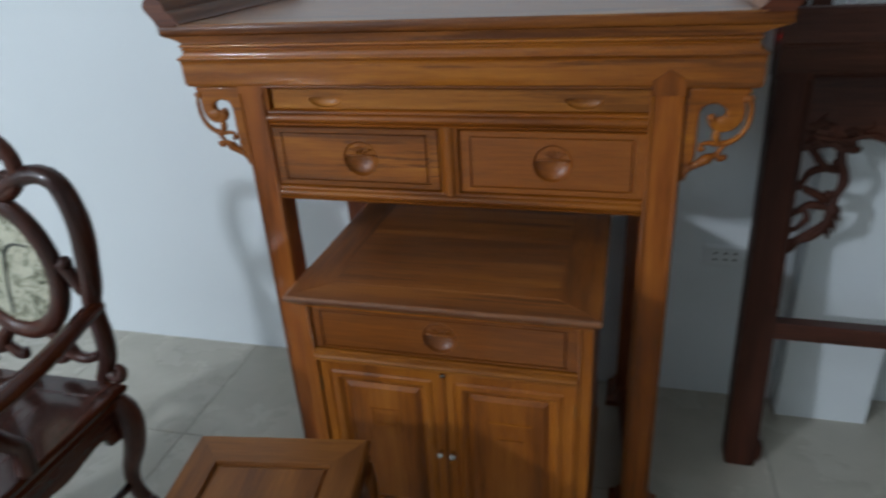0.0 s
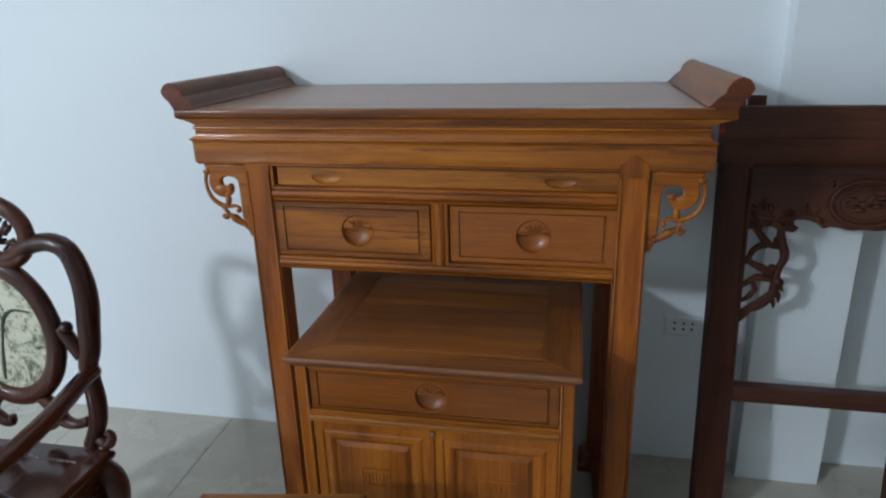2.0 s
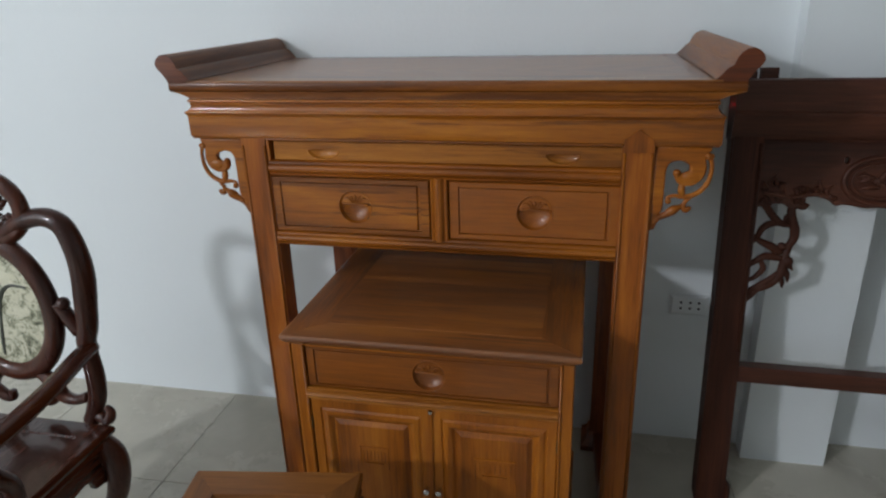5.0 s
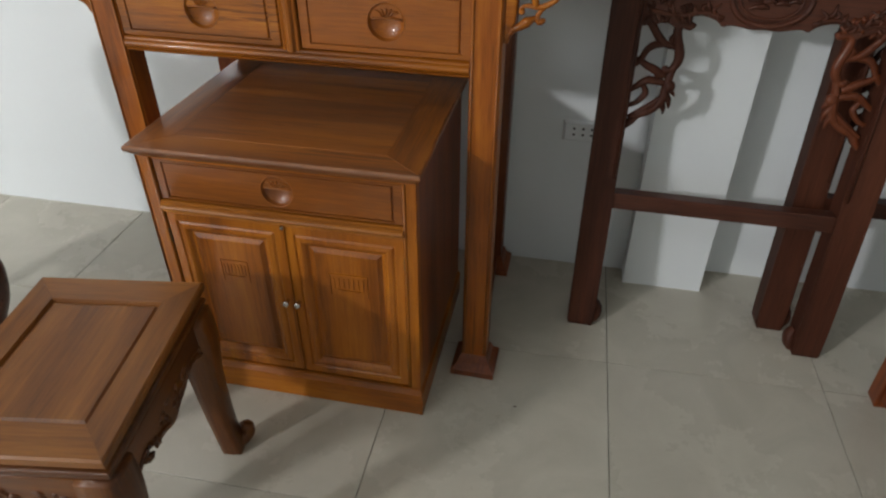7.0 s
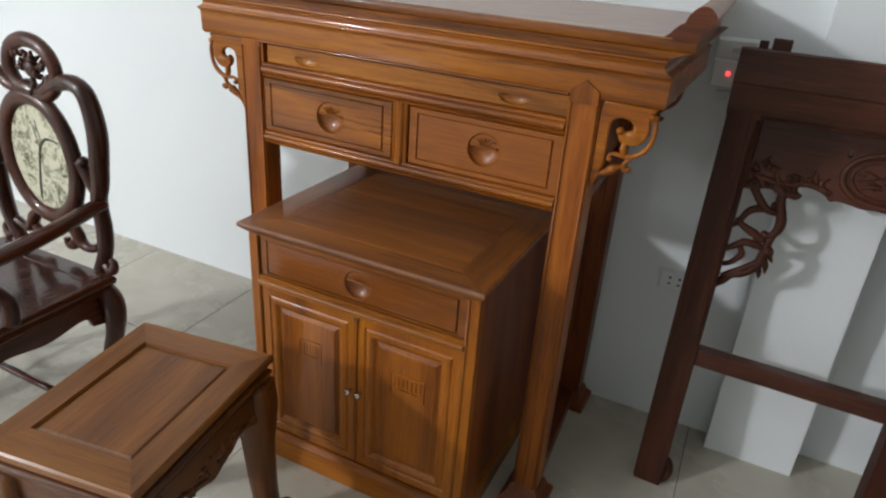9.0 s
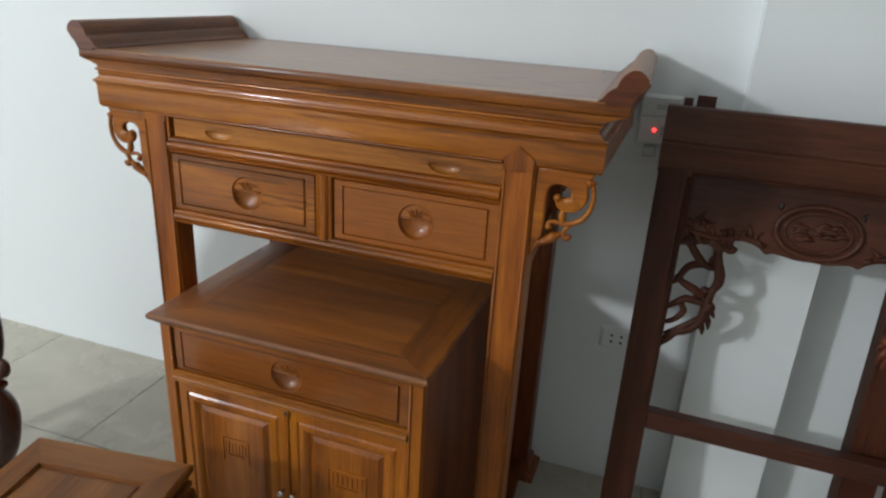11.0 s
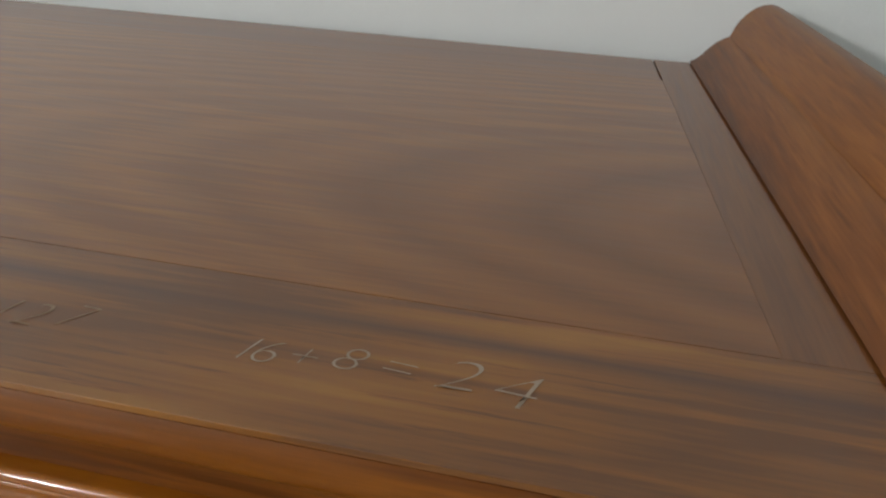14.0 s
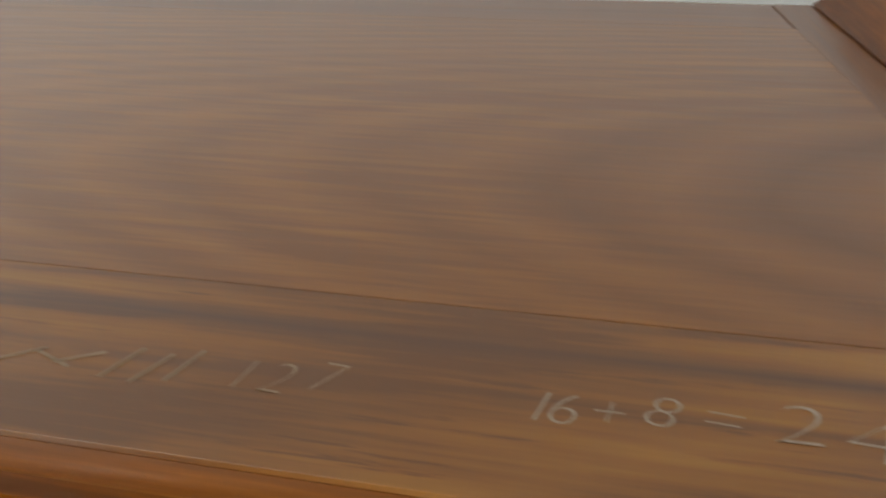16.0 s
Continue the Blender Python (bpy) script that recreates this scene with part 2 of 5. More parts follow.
def tile_material():
    m, nt, b = nodes_of("polished_floor_tile")
    tc = nt.nodes.new("ShaderNodeTexCoord")
    info = nt.nodes.new("ShaderNodeObjectInfo")
    add = nt.nodes.new("ShaderNodeVectorMath")
    add.operation = "MULTIPLY_ADD"
    nt.links.new(info.outputs["Random"], add.inputs[0])
    add.inputs[1].default_value = (9, 5, 3)
    nt.links.new(tc.outputs["Object"], add.inputs[2])
    cloud = noise_node(nt, add.outputs[0], 5, 6, 0.6, 0.8)
    speck = noise_node(nt, add.outputs[0], 140, 3, 0.6)
    dirt = noise_node(nt, add.outputs[0], 2.2, 8, 0.7)
    col = ramp_node(nt, cloud, [(0.25, (0.46, 0.428, 0.35)), (0.75, (0.57, 0.538, 0.448))])
    col = mix_node(nt, math_node(nt, "MULTIPLY", speck, 0.16), col, (0.36, 0.335, 0.28))
    stain = ramp_node(nt, dirt, [(0.5, (0, 0, 0)), (0.75, (1, 1, 1))])
    col = mix_node(nt, math_node(nt, "MULTIPLY", stain, 0.22), col, (0.34, 0.315, 0.265))
    nt.links.new(col, b.inputs["Base Color"])
    r = math_node(nt, "ADD", math_node(nt, "MULTIPLY", dirt, 0.3), 0.12)
    nt.links.new(r, b.inputs["Roughness"])
    bump_node(nt, cloud, 0.03, 0.002, b)
    return m


tile_mat = tile_material()


def plain(name, colour, rough=0.5, metal=0.0, speckle=0.15, scale=30):
    m, nt, b = nodes_of(name)
    tc = nt.nodes.new("ShaderNodeTexCoord")
    n = noise_node(nt, tc.outputs["Object"], scale, 5, 0.6)
    col = mix_node(nt, math_node(nt, "MULTIPLY", n, speckle * 2), colour, tuple(0.55 * c for c in colour))
    nt.links.new(col, b.inputs["Base Color"])
    nt.links.new(math_node(nt, "ADD", math_node(nt, "MULTIPLY", n, 0.15), rough - 0.07), b.inputs["Roughness"])
    b.inputs["Metallic"].default_value = metal
    return m


grout = plain("dark_grout", (0.10, 0.092, 0.075), 0.85)
white_plastic = plain("white_plastic", (0.72, 0.74, 0.74), 0.35, 0, 0.06)
wall_plastic = plain("pale_wall_plastic", (0.82, 0.85, 0.855), 0.45, 0, 0.03)
grey_plastic = plain("grey_plastic", (0.5, 0.52, 0.52), 0.4, 0, 0.08)
hole_black = plain("socket_hole", (0.015, 0.015, 0.015), 0.6)
steel = plain("brushed_steel", (0.62, 0.6, 0.56), 0.25, 1.0, 0.1)
hinge_brass = plain("aged_brass", (0.16, 0.11, 0.05), 0.45, 0.8, 0.2)
inside_dark = wood("unlit_carcass_wood", *SIDE, "x", rough=0.6, coat=0.0)
chalk = plain("chalk", (0.49, 0.375, 0.285), 0.9, 0, 0.3, 300)
chalk_faint = plain("faint_chalk", (0.41, 0.28, 0.185), 0.9, 0, 0.3, 300)
glow, gnt, gb = nodes_of("red_indicator")
gb.inputs["Base Color"].default_value = (0.8, 0.02, 0.02, 1)
gb.inputs["Emission Color"].default_value = (1, 0.03, 0.03, 1)
gb.inputs["Emission Strength"].default_value = 5.0


def marble_material():
    m, nt, b = nodes_of("veined_marble")
    tc = nt.nodes.new("ShaderNodeTexCoord")
    a = noise_node(nt, tc.outputs["Object"], 11, 8, 0.7, 1.3)
    c = noise_node(nt, tc.outputs["Object"], 34, 7, 0.7, 1.8)
    s = math_node(nt, "ADD", math_node(nt, "MULTIPLY", a, 0.55), math_node(nt, "MULTIPLY", c, 0.45))
    col = ramp_node(nt, s, [(0.38, (0.07, 0.075, 0.05)), (0.45, (0.27, 0.27, 0.18)), (0.505, (0.62, 0.6, 0.44)), (0.7, (0.76, 0.74, 0.6))])
    nt.links.new(col, b.inputs["Base Color"])
    b.inputs["Roughness"].default_value = 0.22
    return m


marble = marble_material()
ink = plain("dark_stone_vein", (0.045, 0.05, 0.035), 0.3)

# ---- building helpers ----


def part(name, bm, material, parent=None, label="", smooth=False, crease=0):
    me = bpy.data.meshes.new(name)
    if isinstance(bm, bmesh.types.BMesh):
        bmesh.ops.recalc_face_normals(bm, faces=bm.faces)
        bm.to_mesh(me)
        bm.free()
    else:
        me = bm
        me.name = name
    me.materials.clear()
    me.materials.append(material)
    if smooth or crease:
        me.polygons.foreach_set("use_smooth", [True] * len(me.polygons))
    if crease:
        me.set_sharp_from_angle(angle=radians(crease))
    ob = new(name, me)
    ob.parent = parent
    if label:
        ob["label"] = label
    return ob


def thing(name, label, category, m=None, group="", kind=""):
    ob = new(name)
    ob.empty_display_size = 0.1
    if m is not None:
        ob.matrix_world = m
    return tagged(ob, label, category, group, kind)


def box(x0, x1, y0, y1, z0, z1, bevel=0.002, bm=None, seg=2):
    bm = bm or bmesh.new()
    v = [bm.verts.new(p) for p in ((x0, y0, z0), (x1, y0, z0), (x1, y1, z0), (x0, y1, z0), (x0, y0, z1), (x1, y0, z1), (x1, y1, z1), (x0, y1, z1))]
    faces = [bm.faces.new([v[i] for i in q]) for q in ((0, 3, 2, 1), (4, 5, 6, 7), (0, 1, 5, 4), (1, 2, 6, 5), (2, 3, 7, 6), (3, 0, 4, 7))]
    if bevel:
        edges = list({e for f in faces for e in f.edges})
        bmesh.ops.bevel(bm, geom=edges, offset=bevel, segments=seg, profile=0.7, affect="EDGES")
    return bm


def prism(profile, to3, a, b, bm=None):
    """A polygon of (p, q) drawn out from a to b; to3(p, q, s) gives the place."""
    bm = bm or bmesh.new()
    one = [bm.verts.new(to3(p, q, a)) for p, q in profile]
    two = [bm.verts.new(to3(p, q, b)) for p, q in profile]
    n = len(profile)
    for i in range(n):
        bm.faces.new((one[i], one[(i + 1) % n], two[(i + 1) % n], two[i]))
    bm.faces.new(one)
    bm.faces.new(two)
    return bm


def rings(steps, to3=lambda x, y, z: (x, y, z), bm=None, cap=(True, True)):
    """Rectangles (x0, x1, y0, y1, z) joined one after the other: mitred mouldings, raised panels, chamfered blocks."""
    bm = bm or bmesh.new()
    last = None
    for k, (x0, x1, y0, y1, z) in enumerate(steps):
        ring = [bm.verts.new(to3(*p)) for p in ((x0, y0, z), (x1, y0, z), (x1, y1, z), (x0, y1, z))]
        if last:
            for i in range(4):
                bm.faces.new((last[i], last[(i + 1) % 4], ring[(i + 1) % 4], ring[i]))
        elif cap[0]:
            bm.faces.new(ring)
        last = ring
    if cap[1]:
        bm.faces.new(last)
    return bm


def smooth_line(pts, n=6, closed=False):
    """Catmull-Rom through points of any dimension."""
    p = [np.array(q, float) for q in pts]
    out = []
    count = len(p)
    for i in range(count if closed else count - 1):
        if closed:
            a, b, c, d = p[i - 1], p[i], p[(i + 1) % count], p[(i + 2) % count]
        else:
            a, b, c, d = p[max(i - 1, 0)], p[i], p[i + 1], p[min(i + 2, count - 1)]
        for k in range(n):
            t = k / n
            out.append(0.5 * (2 * b + (c - a) * t + (2 * a - 5 * b + 4 * c - d) * t * t + (3 * b - a - 3 * c + d) * t ** 3))
    if not closed:
        out.append(p[-1])
    return out


def tube(pts, radius, bm=None, seg=10, n=6, closed=False, flat=1.0, up=(0, 1, 0), square=0.0):
    """A round bar along (x, y, z[, r]); flat squeezes it along up."""
    bm = bm or bmesh.new()
    line = smooth_line([(*q, radius) if len(q) == 3 else q for q in pts], n, closed)
    m, up = len(line), Vector(up)
    loops = []
    for i, q in enumerate(line):
        c = Vector(q[:3])
        nxt, prv = (line[(i + 1) % m], line[i - 1]) if closed else (line[min(i + 1, m - 1)], line[max(i - 1, 0)])
        t = (Vector(nxt[:3]) - Vector(prv[:3])).normalized()
        s = t.cross(up)
        if s.length < 1e-3:
            s = t.cross(Vector((1, 0.01, 0)))
        s.normalize()
        w = s.cross(t).normalized()
        loops.append([bm.verts.new(c + float(q[3]) * max(abs(math.cos(a)), abs(math.sin(a))) ** -square * (math.cos(a) * s + flat * math.sin(a) * w)) for a in (2 * math.pi * k / seg for k in range(seg))])
    for i in range(m if closed else m - 1):
        a, b = loops[i], loops[(i + 1) % m]
        for k in range(seg):
            bm.faces.new((a[k], a[(k + 1) % seg], b[(k + 1) % seg], b[k]))
    if not closed:
        bm.faces.new(loops[0])
        bm.faces.new(loops[-1][::-1])
    return bm


def ball(c, r, bm=None, squash=(1, 1, 1), u=12, v=8):
    bm = bm or bmesh.new()
    m = Matrix.Translation(c) @ Matrix.Diagonal((*(r * s for s in squash), 1))
    bmesh.ops.create_uvsphere(bm, u_segments=u, v_segments=v, radius=1, matrix=m)
    return bm


def lathe(profile, c, axis="z", bm=None, seg=20):
    """(radius, height) turned round an axis through c."""
    bm = bm or bmesh.new()
    last = None
    for r, h in profile:
        ring = []
        for k in range(seg):
            a = 2 * math.pi * k / seg
            p = (r * math.cos(a), r * math.sin(a), h)
            p = p if axis == "z" else (p[0], -p[2], p[1])
            ring.append(bm.verts.new(Vector(c) + Vector(p)))
        if last:
            for k in range(seg):
                bm.faces.new((last[k], last[(k + 1) % seg], ring[(k + 1) % seg], ring[k]))
        last = ring
    bm.faces.new(last)
    return bm


def cut_sheet(outlines, thick, bevel, m):
    """A sheet with holes: closed outlines of (x, y), the first outside, drawn out to a thickness with rounded rims."""
    cu = bpy.data.curves.new("sheet", "CURVE")
    cu.dimensions, cu.fill_mode, cu.extrude, cu.bevel_depth, cu.bevel_resolution = "2D", "BOTH", thick / 2 - bevel, bevel, 2
    cu.offset = -bevel
    for line in outlines:
        sp = cu.splines.new("POLY")
        sp.points.add(len(line) - 1)
        for q, p in zip(sp.points, line):
            q.co = (p[0], p[1], 0, 1)
        sp.use_cyclic_u = True
    ob = new("sheet", cu)
    me = bpy.data.meshes.new_from_object(ob.evaluated_get(bpy.context.evaluated_depsgraph_get()))
    bpy.data.objects.remove(ob)
    bpy.data.curves.remove(cu)
    me.transform(m)
    return me


def scooped_front(x0, x1, z0, z1, y, scoops, border=None, thick=0.03, bm=None, gap=0.003):
    """A drawer front facing -y with hollows cut into it. border: (inset, step) of a sunk frame round a field, gap: how far its groove is open at the end; scoops: (outline, centre, depth(x, z))."""
    bm = bm or bmesh.new()
    if border:
        ix, iz = border
        to3 = lambda a, b, c: (a, c, b)
        steps = [(x0, x1, z0, z1, y + thick), (x0, x1, z0, z1, y + 0.002), (x0 + 0.002, x1 - 0.002, z0 + 0.002, z1 - 0.002, y)]
        for d, h, wide in ((-0.0008, 0.0, 0.0), (0.0, 0.0055, 0.0), (0.0014, 0.0058, gap), (0.0026, 0.0016, gap + 0.001), (0.0042, 0.0012, gap + 0.0015)):
            steps.append((x0 + ix + d, x1 - ix - d - wide, z0 + iz + d, z1 - iz - d, y + h))
        rings(steps, to3, bm, (True, False))
        fx0, fx1, fz0, fz1, fy = x0 + ix + 0.0042, x1 - ix - 0.0057 - gap, z0 + iz + 0.0042, z1 - iz - 0.0042, y + 0.0012
    else:
        rings([(x0, x1, z0, z1, y + thick), (x0, x1, z0, z1, y + 0.002), (x0 + 0.002, x1 - 0.002, z0 + 0.002, z1 - 0.002, y)],
              lambda a, b, c: (a, c, b), bm, (True, False))
        fx0, fx1, fz0, fz1, fy = x0 + 0.002, x1 - 0.002, z0 + 0.002, z1 - 0.002, y
    corner = [bm.verts.new((a, fy, b)) for a, b in ((fx0, fz0), (fx1, fz0), (fx1, fz1), (fx0, fz1))]
    edges = [bm.edges.new((corner[i], corner[(i + 1) % 4])) for i in range(4)]
    for outline, centre, depth in scoops:
        rim = [bm.verts.new((a, fy, b)) for a, b in outline]
        n = len(rim)
        edges += [bm.edges.new((rim[i], rim[(i + 1) % n])) for i in range(n)]
        last = rim
        for k in range(1, 9):
            s = 1 - k / 9
            ring = []
            for a, b in outline:
                px, pz = centre[0] + s * (a - centre[0]), centre[1] + s * (b - centre[1])
                ring.append(bm.verts.new((px, fy + depth(px, pz), pz)))
            for i in range(n):
                bm.faces.new((last[i], last[(i + 1) % n], ring[(i + 1) % n], ring[i]))
            last = ring
        bm.faces.new(last)
    bmesh.ops.triangle_fill(bm, edges=edges, use_beauty=True)
    return bm


def round_pull(cx, cz, r):
    """A round hollow: a bowl below, a shallow carved field above."""
    outline = [(cx + r * math.cos(a), cz + r * math.sin(a)) for a in (2 * math.pi * k / 32 for k in range(32))]

    def depth(x, z):
        dx, dz = (x - cx) / r, (z - cz) / r
        if dz > 0.12:
            return 0.0035
        return 0.001 + 0.021 * max(0.0, 1 - dx * dx - dz * dz) ** 0.6
    return outline, (cx, cz - 0.001), depth


def pull_carving(cx, cz, r, y, material, parent):
    """Small raised carving in the upper half of a round pull: a rim, a ledge and a flower bud."""
    bm = tube([(cx + r * math.cos(a), y + 0.001, cz + r * math.sin(a)) for a in (2 * math.pi * k / 20 for k in range(20))], 0.0016, seg=6, n=2, closed=True)
    tube([(cx - 0.8 * r, y + 0.002, cz + 0.16 * r), (cx - 0.3 * r, y, cz + 0.2 * r), (cx + 0.3 * r, y, cz + 0.2 * r), (cx + 0.8 * r, y + 0.002, cz + 0.16 * r)], 0.0022, bm, 6, 3)
    for k in (-2, -1, 1, 2):
        tube([(cx + 0.1 * k * r, y + 0.002, cz + 0.24 * r), (cx + 0.2 * k * r, y + 0.001, cz + (0.62 - 0.05 * abs(k)) * r), (cx + 0.32 * k * r, y + 0.003, cz + (0.72 - 0.12 * abs(k)) * r)], 0.002, bm, 6, 3)
    ball((cx, y + 0.001, cz + 0.52 * r), 0.12 * r, bm, (0.7, 0.6, 1.6), 8, 6)
    return part("pull_carving", bm, material, parent, smooth=True)


def half_moon(cx, cz, w, h):
    """A finger hollow, straight above and rounded below, deepest under its upper edge."""
    outline = [(cx + w / 2 * math.cos(a), cz - 0.22 * h + (0.85 if math.sin(a) < 0 else 0.14) * h * math.sin(a)) for a in (2 * math.pi * k / 28 for k in range(28))]

    def depth(x, z):
        return 0.0125 * max(0.0, 1 - (2 * (x - cx) / w) ** 2 - ((z - cz + 0.34 * h) / (0.8 * h)) ** 2) ** 0.6
    return outline, (cx, cz - 0.4 * h), depth


# ---- the room ----


def slab(name, u0, u1, v0, v1, z0, z1, material, parent=None):
    ob = part(name, box(u0, u1, v0, v1, z0, z1, 0.0), material, parent)
    if parent is None:
        ob.matrix_world = R
        tagged(ob, kind="structure")
    return ob


WALL_V, PILLAR_V, RECESS_V = 0.581, 0.504, 0.628
P0, P1 = 0.882, 1.132
U0, U1, V0, HIGH = -4.8, 5.4, -6.6, 3.4
tagged(slab("wall_north", U0, P0, WALL_V, 0.8, 0, HIGH, wall_paint), "white painted plaster wall behind the altar table", "wall")
tagged(slab("pillar", P0, P1, PILLAR_V, 0.8, 0, HIGH, wall_paint), "white painted pillar standing proud of the wall", "pillar")
tagged(slab("wall_recess", P1, U1, RECESS_V, 0.8, 0, HIGH, wall_paint), "white painted back of the wall recess", "wall")
tagged(slab("wall_beam", P1, U1, PILLAR_V, RECESS_V, 0.87, 1.405, wall_paint), "white painted beam across the wall recess", "wall")
tagged(slab("wall_lintel", P1, U1, PILLAR_V, RECESS_V, 2.4, HIGH, wall_paint), "white painted lintel over the wall recess", "wall")
tagged(slab("wall_west", U0 - 0.2, U0, -2.85, 0.8, 0, HIGH, wall_paint), "white painted side wall of the showroom", "wall")
# opening out of view, assumed so that the added side light can enter
tagged(slab("wall_west_pier", U0 - 0.2, U0, V0, -5.95, 0, HIGH, wall_paint), "white painted pier beside the assumed, unseen side opening", "wall")
tagged(slab("wall_west_lintel", U0 - 0.2, U0, -5.95, -2.85, 2.65, HIGH, wall_paint), "white painted wall over the assumed, unseen side opening", "wall")
tagged(slab("wall_east", U1, U1 + 0.2, V0, 0.8, 0, HIGH, wall_paint), "white painted side wall of the showroom", "wall")
tagged(slab("wall_south", U0 - 0.2, U1 + 0.2, V0 - 0.2, V0, 0, HIGH, wall_paint), "white painted front wall of the showroom", "wall")
tagged(slab("ceiling", U0 - 0.2, U1 + 0.2, V0 - 0.2, 0.8, HIGH, HIGH + 0.15, ceiling_paint), "white painted showroom ceiling", "ceiling")
floor = slab("floor", U0 - 0.2, U1 + 0.2, V0 - 0.6, 0.8, -0.12, -0.004, grout)
tagged(floor, "pale beige polished tile floor with dark joints", "floor")

# ---- the altar table ----
altar = thing("altar_table", "honey-brown wooden altar table with scrolled ends, three drawers and carved brackets", "altar table", pose(0.0125, 0, 0))
TZ = 1.27
EDGE = {1: (0.5437, 0.042), -1: (0.5437, 0.02)}     # the panel's ends: where each starts, and how far it closes in towards the wall


def end_x(s, y, out=0.0):
    return s * (EDGE[s][0] + out - EDGE[s][1] * y)


def top_board(y0, y1, l0, r0, l1, r1, z0, z1, material, name, label=""):
    """A flat board of four corners with a tiny arris."""
    bm = bmesh.new()
    e = 0.0001
    lower = [bm.verts.new(p) for p in ((l0, y0, z0), (r0, y0, z0), (r1, y1, z0), (l1, y1, z0))]
    mid = [bm.verts.new(p) for p in ((l0, y0, z1 - e), (r0, y0, z1 - e), (r1, y1, z1 - e), (l1, y1, z1 - e))]
    up = [bm.verts.new(p) for p in ((l0 + e, y0 + e, z1), (r0 - e, y0 + e, z1), (r1 - e, y1 - e, z1), (l1 + e, y1 - e, z1))]
    bm.faces.new(lower)
    bm.faces.new(up)
    for p, q in ((lower, mid), (mid, up)):
        for i in range(4):
            bm.faces.new((p[i], p[(i + 1) % 4], q[(i + 1) % 4], q[i]))
    return part(name, bm, material, altar, label)


F0, F1, B0, B1 = -0.0085, 0.0765, 0.482, 0.559      # front and back rail of the top
top_board(F1 + 0.0004, B0 - 0.0012, end_x(-1, F1), end_x(1, F1), end_x(-1, B0), end_x(1, B0), TZ - 0.016, TZ, top_flame, "tabletop_panel", "wide flat board with a flame-like grain")
top_board(F0, F1, end_x(-1, F0, 0.05), end_x(1, F0, 0.05), end_x(-1, F1, 0.05), end_x(1, F1, 0.05), TZ - 0.003, TZ, top_x, "tabletop_rail")
top_board(B0, B1, end_x(-1, B0), end_x(1, B0) - 0.0014, end_x(-1, B1), end_x(1, B1) - 0.0014, TZ - 0.018, TZ - 0.0003, top_back, "tabletop_rail")
for s in (-1, 1):
    near, far = end_x(s, F1, 0.0001), end_x(s, B1, 0.0001)
    a, b = sorted((near, near + s * 0.05)), sorted((far, far + s * 0.05))
    top_board(F1 + 0.0002, B1, a[0], a[1], b[0], b[1], TZ - 0.018, TZ, top_y, "tabletop_end")
# front and back nosing with the cornice below
nose = prism([(0.06, TZ - 0.0032), (-0.0087, TZ - 0.0032), (-0.0098, TZ - 0.0055), (-0.0107, TZ - 0.009), (-0.0110, TZ - 0.013), (-0.0107, TZ - 0.017), (-0.0098, TZ - 0.0205), (-0.0082, TZ - 0.0230),
              (-0.0062, TZ - 0.0238), (0.06, TZ - 0.0238)], lambda p, q, s: (s, p, q), -0.639, 0.639)
part("nosing", nose, shaded_edge_x, altar, crease=50)


def moulding(profile):
    """A moulding that runs round the table: (half length, front, depth under the top)."""
    return rings([(-x, x, y, 0.5475 - 0.9 * y, TZ - d) for x, y, d in profile])


part("cove", moulding([(0.637, -0.0068, 0.0245), (0.630, -0.0066, 0.0258), (0.617, -0.0062, 0.029), (0.606, -0.0058, 0.033), (0.596, -0.0058, 0.037), (0.591, -0.0062, 0.0408)]), shaded_edge_x, altar, "hollow moulding under the nosing", crease=40)
cornice = moulding([(0.590, -0.0064, 0.041), (0.5915, -0.0112, 0.0418), (0.5925, -0.0134, 0.0433), (0.593, -0.0143, 0.0453), (0.5925, -0.0134, 0.0474), (0.591, -0.0112, 0.0489), (0.589, -0.0086, 0.0498),
                    (0.5895, -0.0108, 0.0512), (0.590, -0.0114, 0.0526), (0.5895, -0.0098, 0.0544), (0.5895, -0.0078, 0.056), (0.591, -0.0068, 0.060), (0.594, -0.0072, 0.0645), (0.600, -0.0088, 0.0685), (0.606, -0.0108, 0.0712),
                    (0.6078, -0.0116, 0.0724), (0.608, -0.0116, 0.0738), (0.6075, -0.0098, 0.0758), (0.6065, -0.0062, 0.078), (0.606, -0.003, 0.082), (0.606, -0.002, 0.090), (0.606, -0.002, 0.130), (0.603, 0.001, 0.134), (0.603, 0.003, 0.137)])
part("cornice", cornice, cornice_x, altar, "moulded cornice with a plain frieze", crease=48)
ROLL = smooth_line([(0.5785, 1.2718), (0.586, 1.277), (0.594, 1.287), (0.602, 1.2945), (0.6095, 1.2985)], 4)
ROLL += smooth_line([(0.6098, 1.2982), (0.615, 1.313), (0.627, 1.3265), (0.642, 1.3305), (0.656, 1.324), (0.6645, 1.310), (0.659, 1.297), (0.648, 1.285), (0.6395, 1.2715)], 4)
ROLL += [(0.6385, 1.2672), (0.593, 1.2672), (0.593, 1.2708), (0.579, 1.2712)]
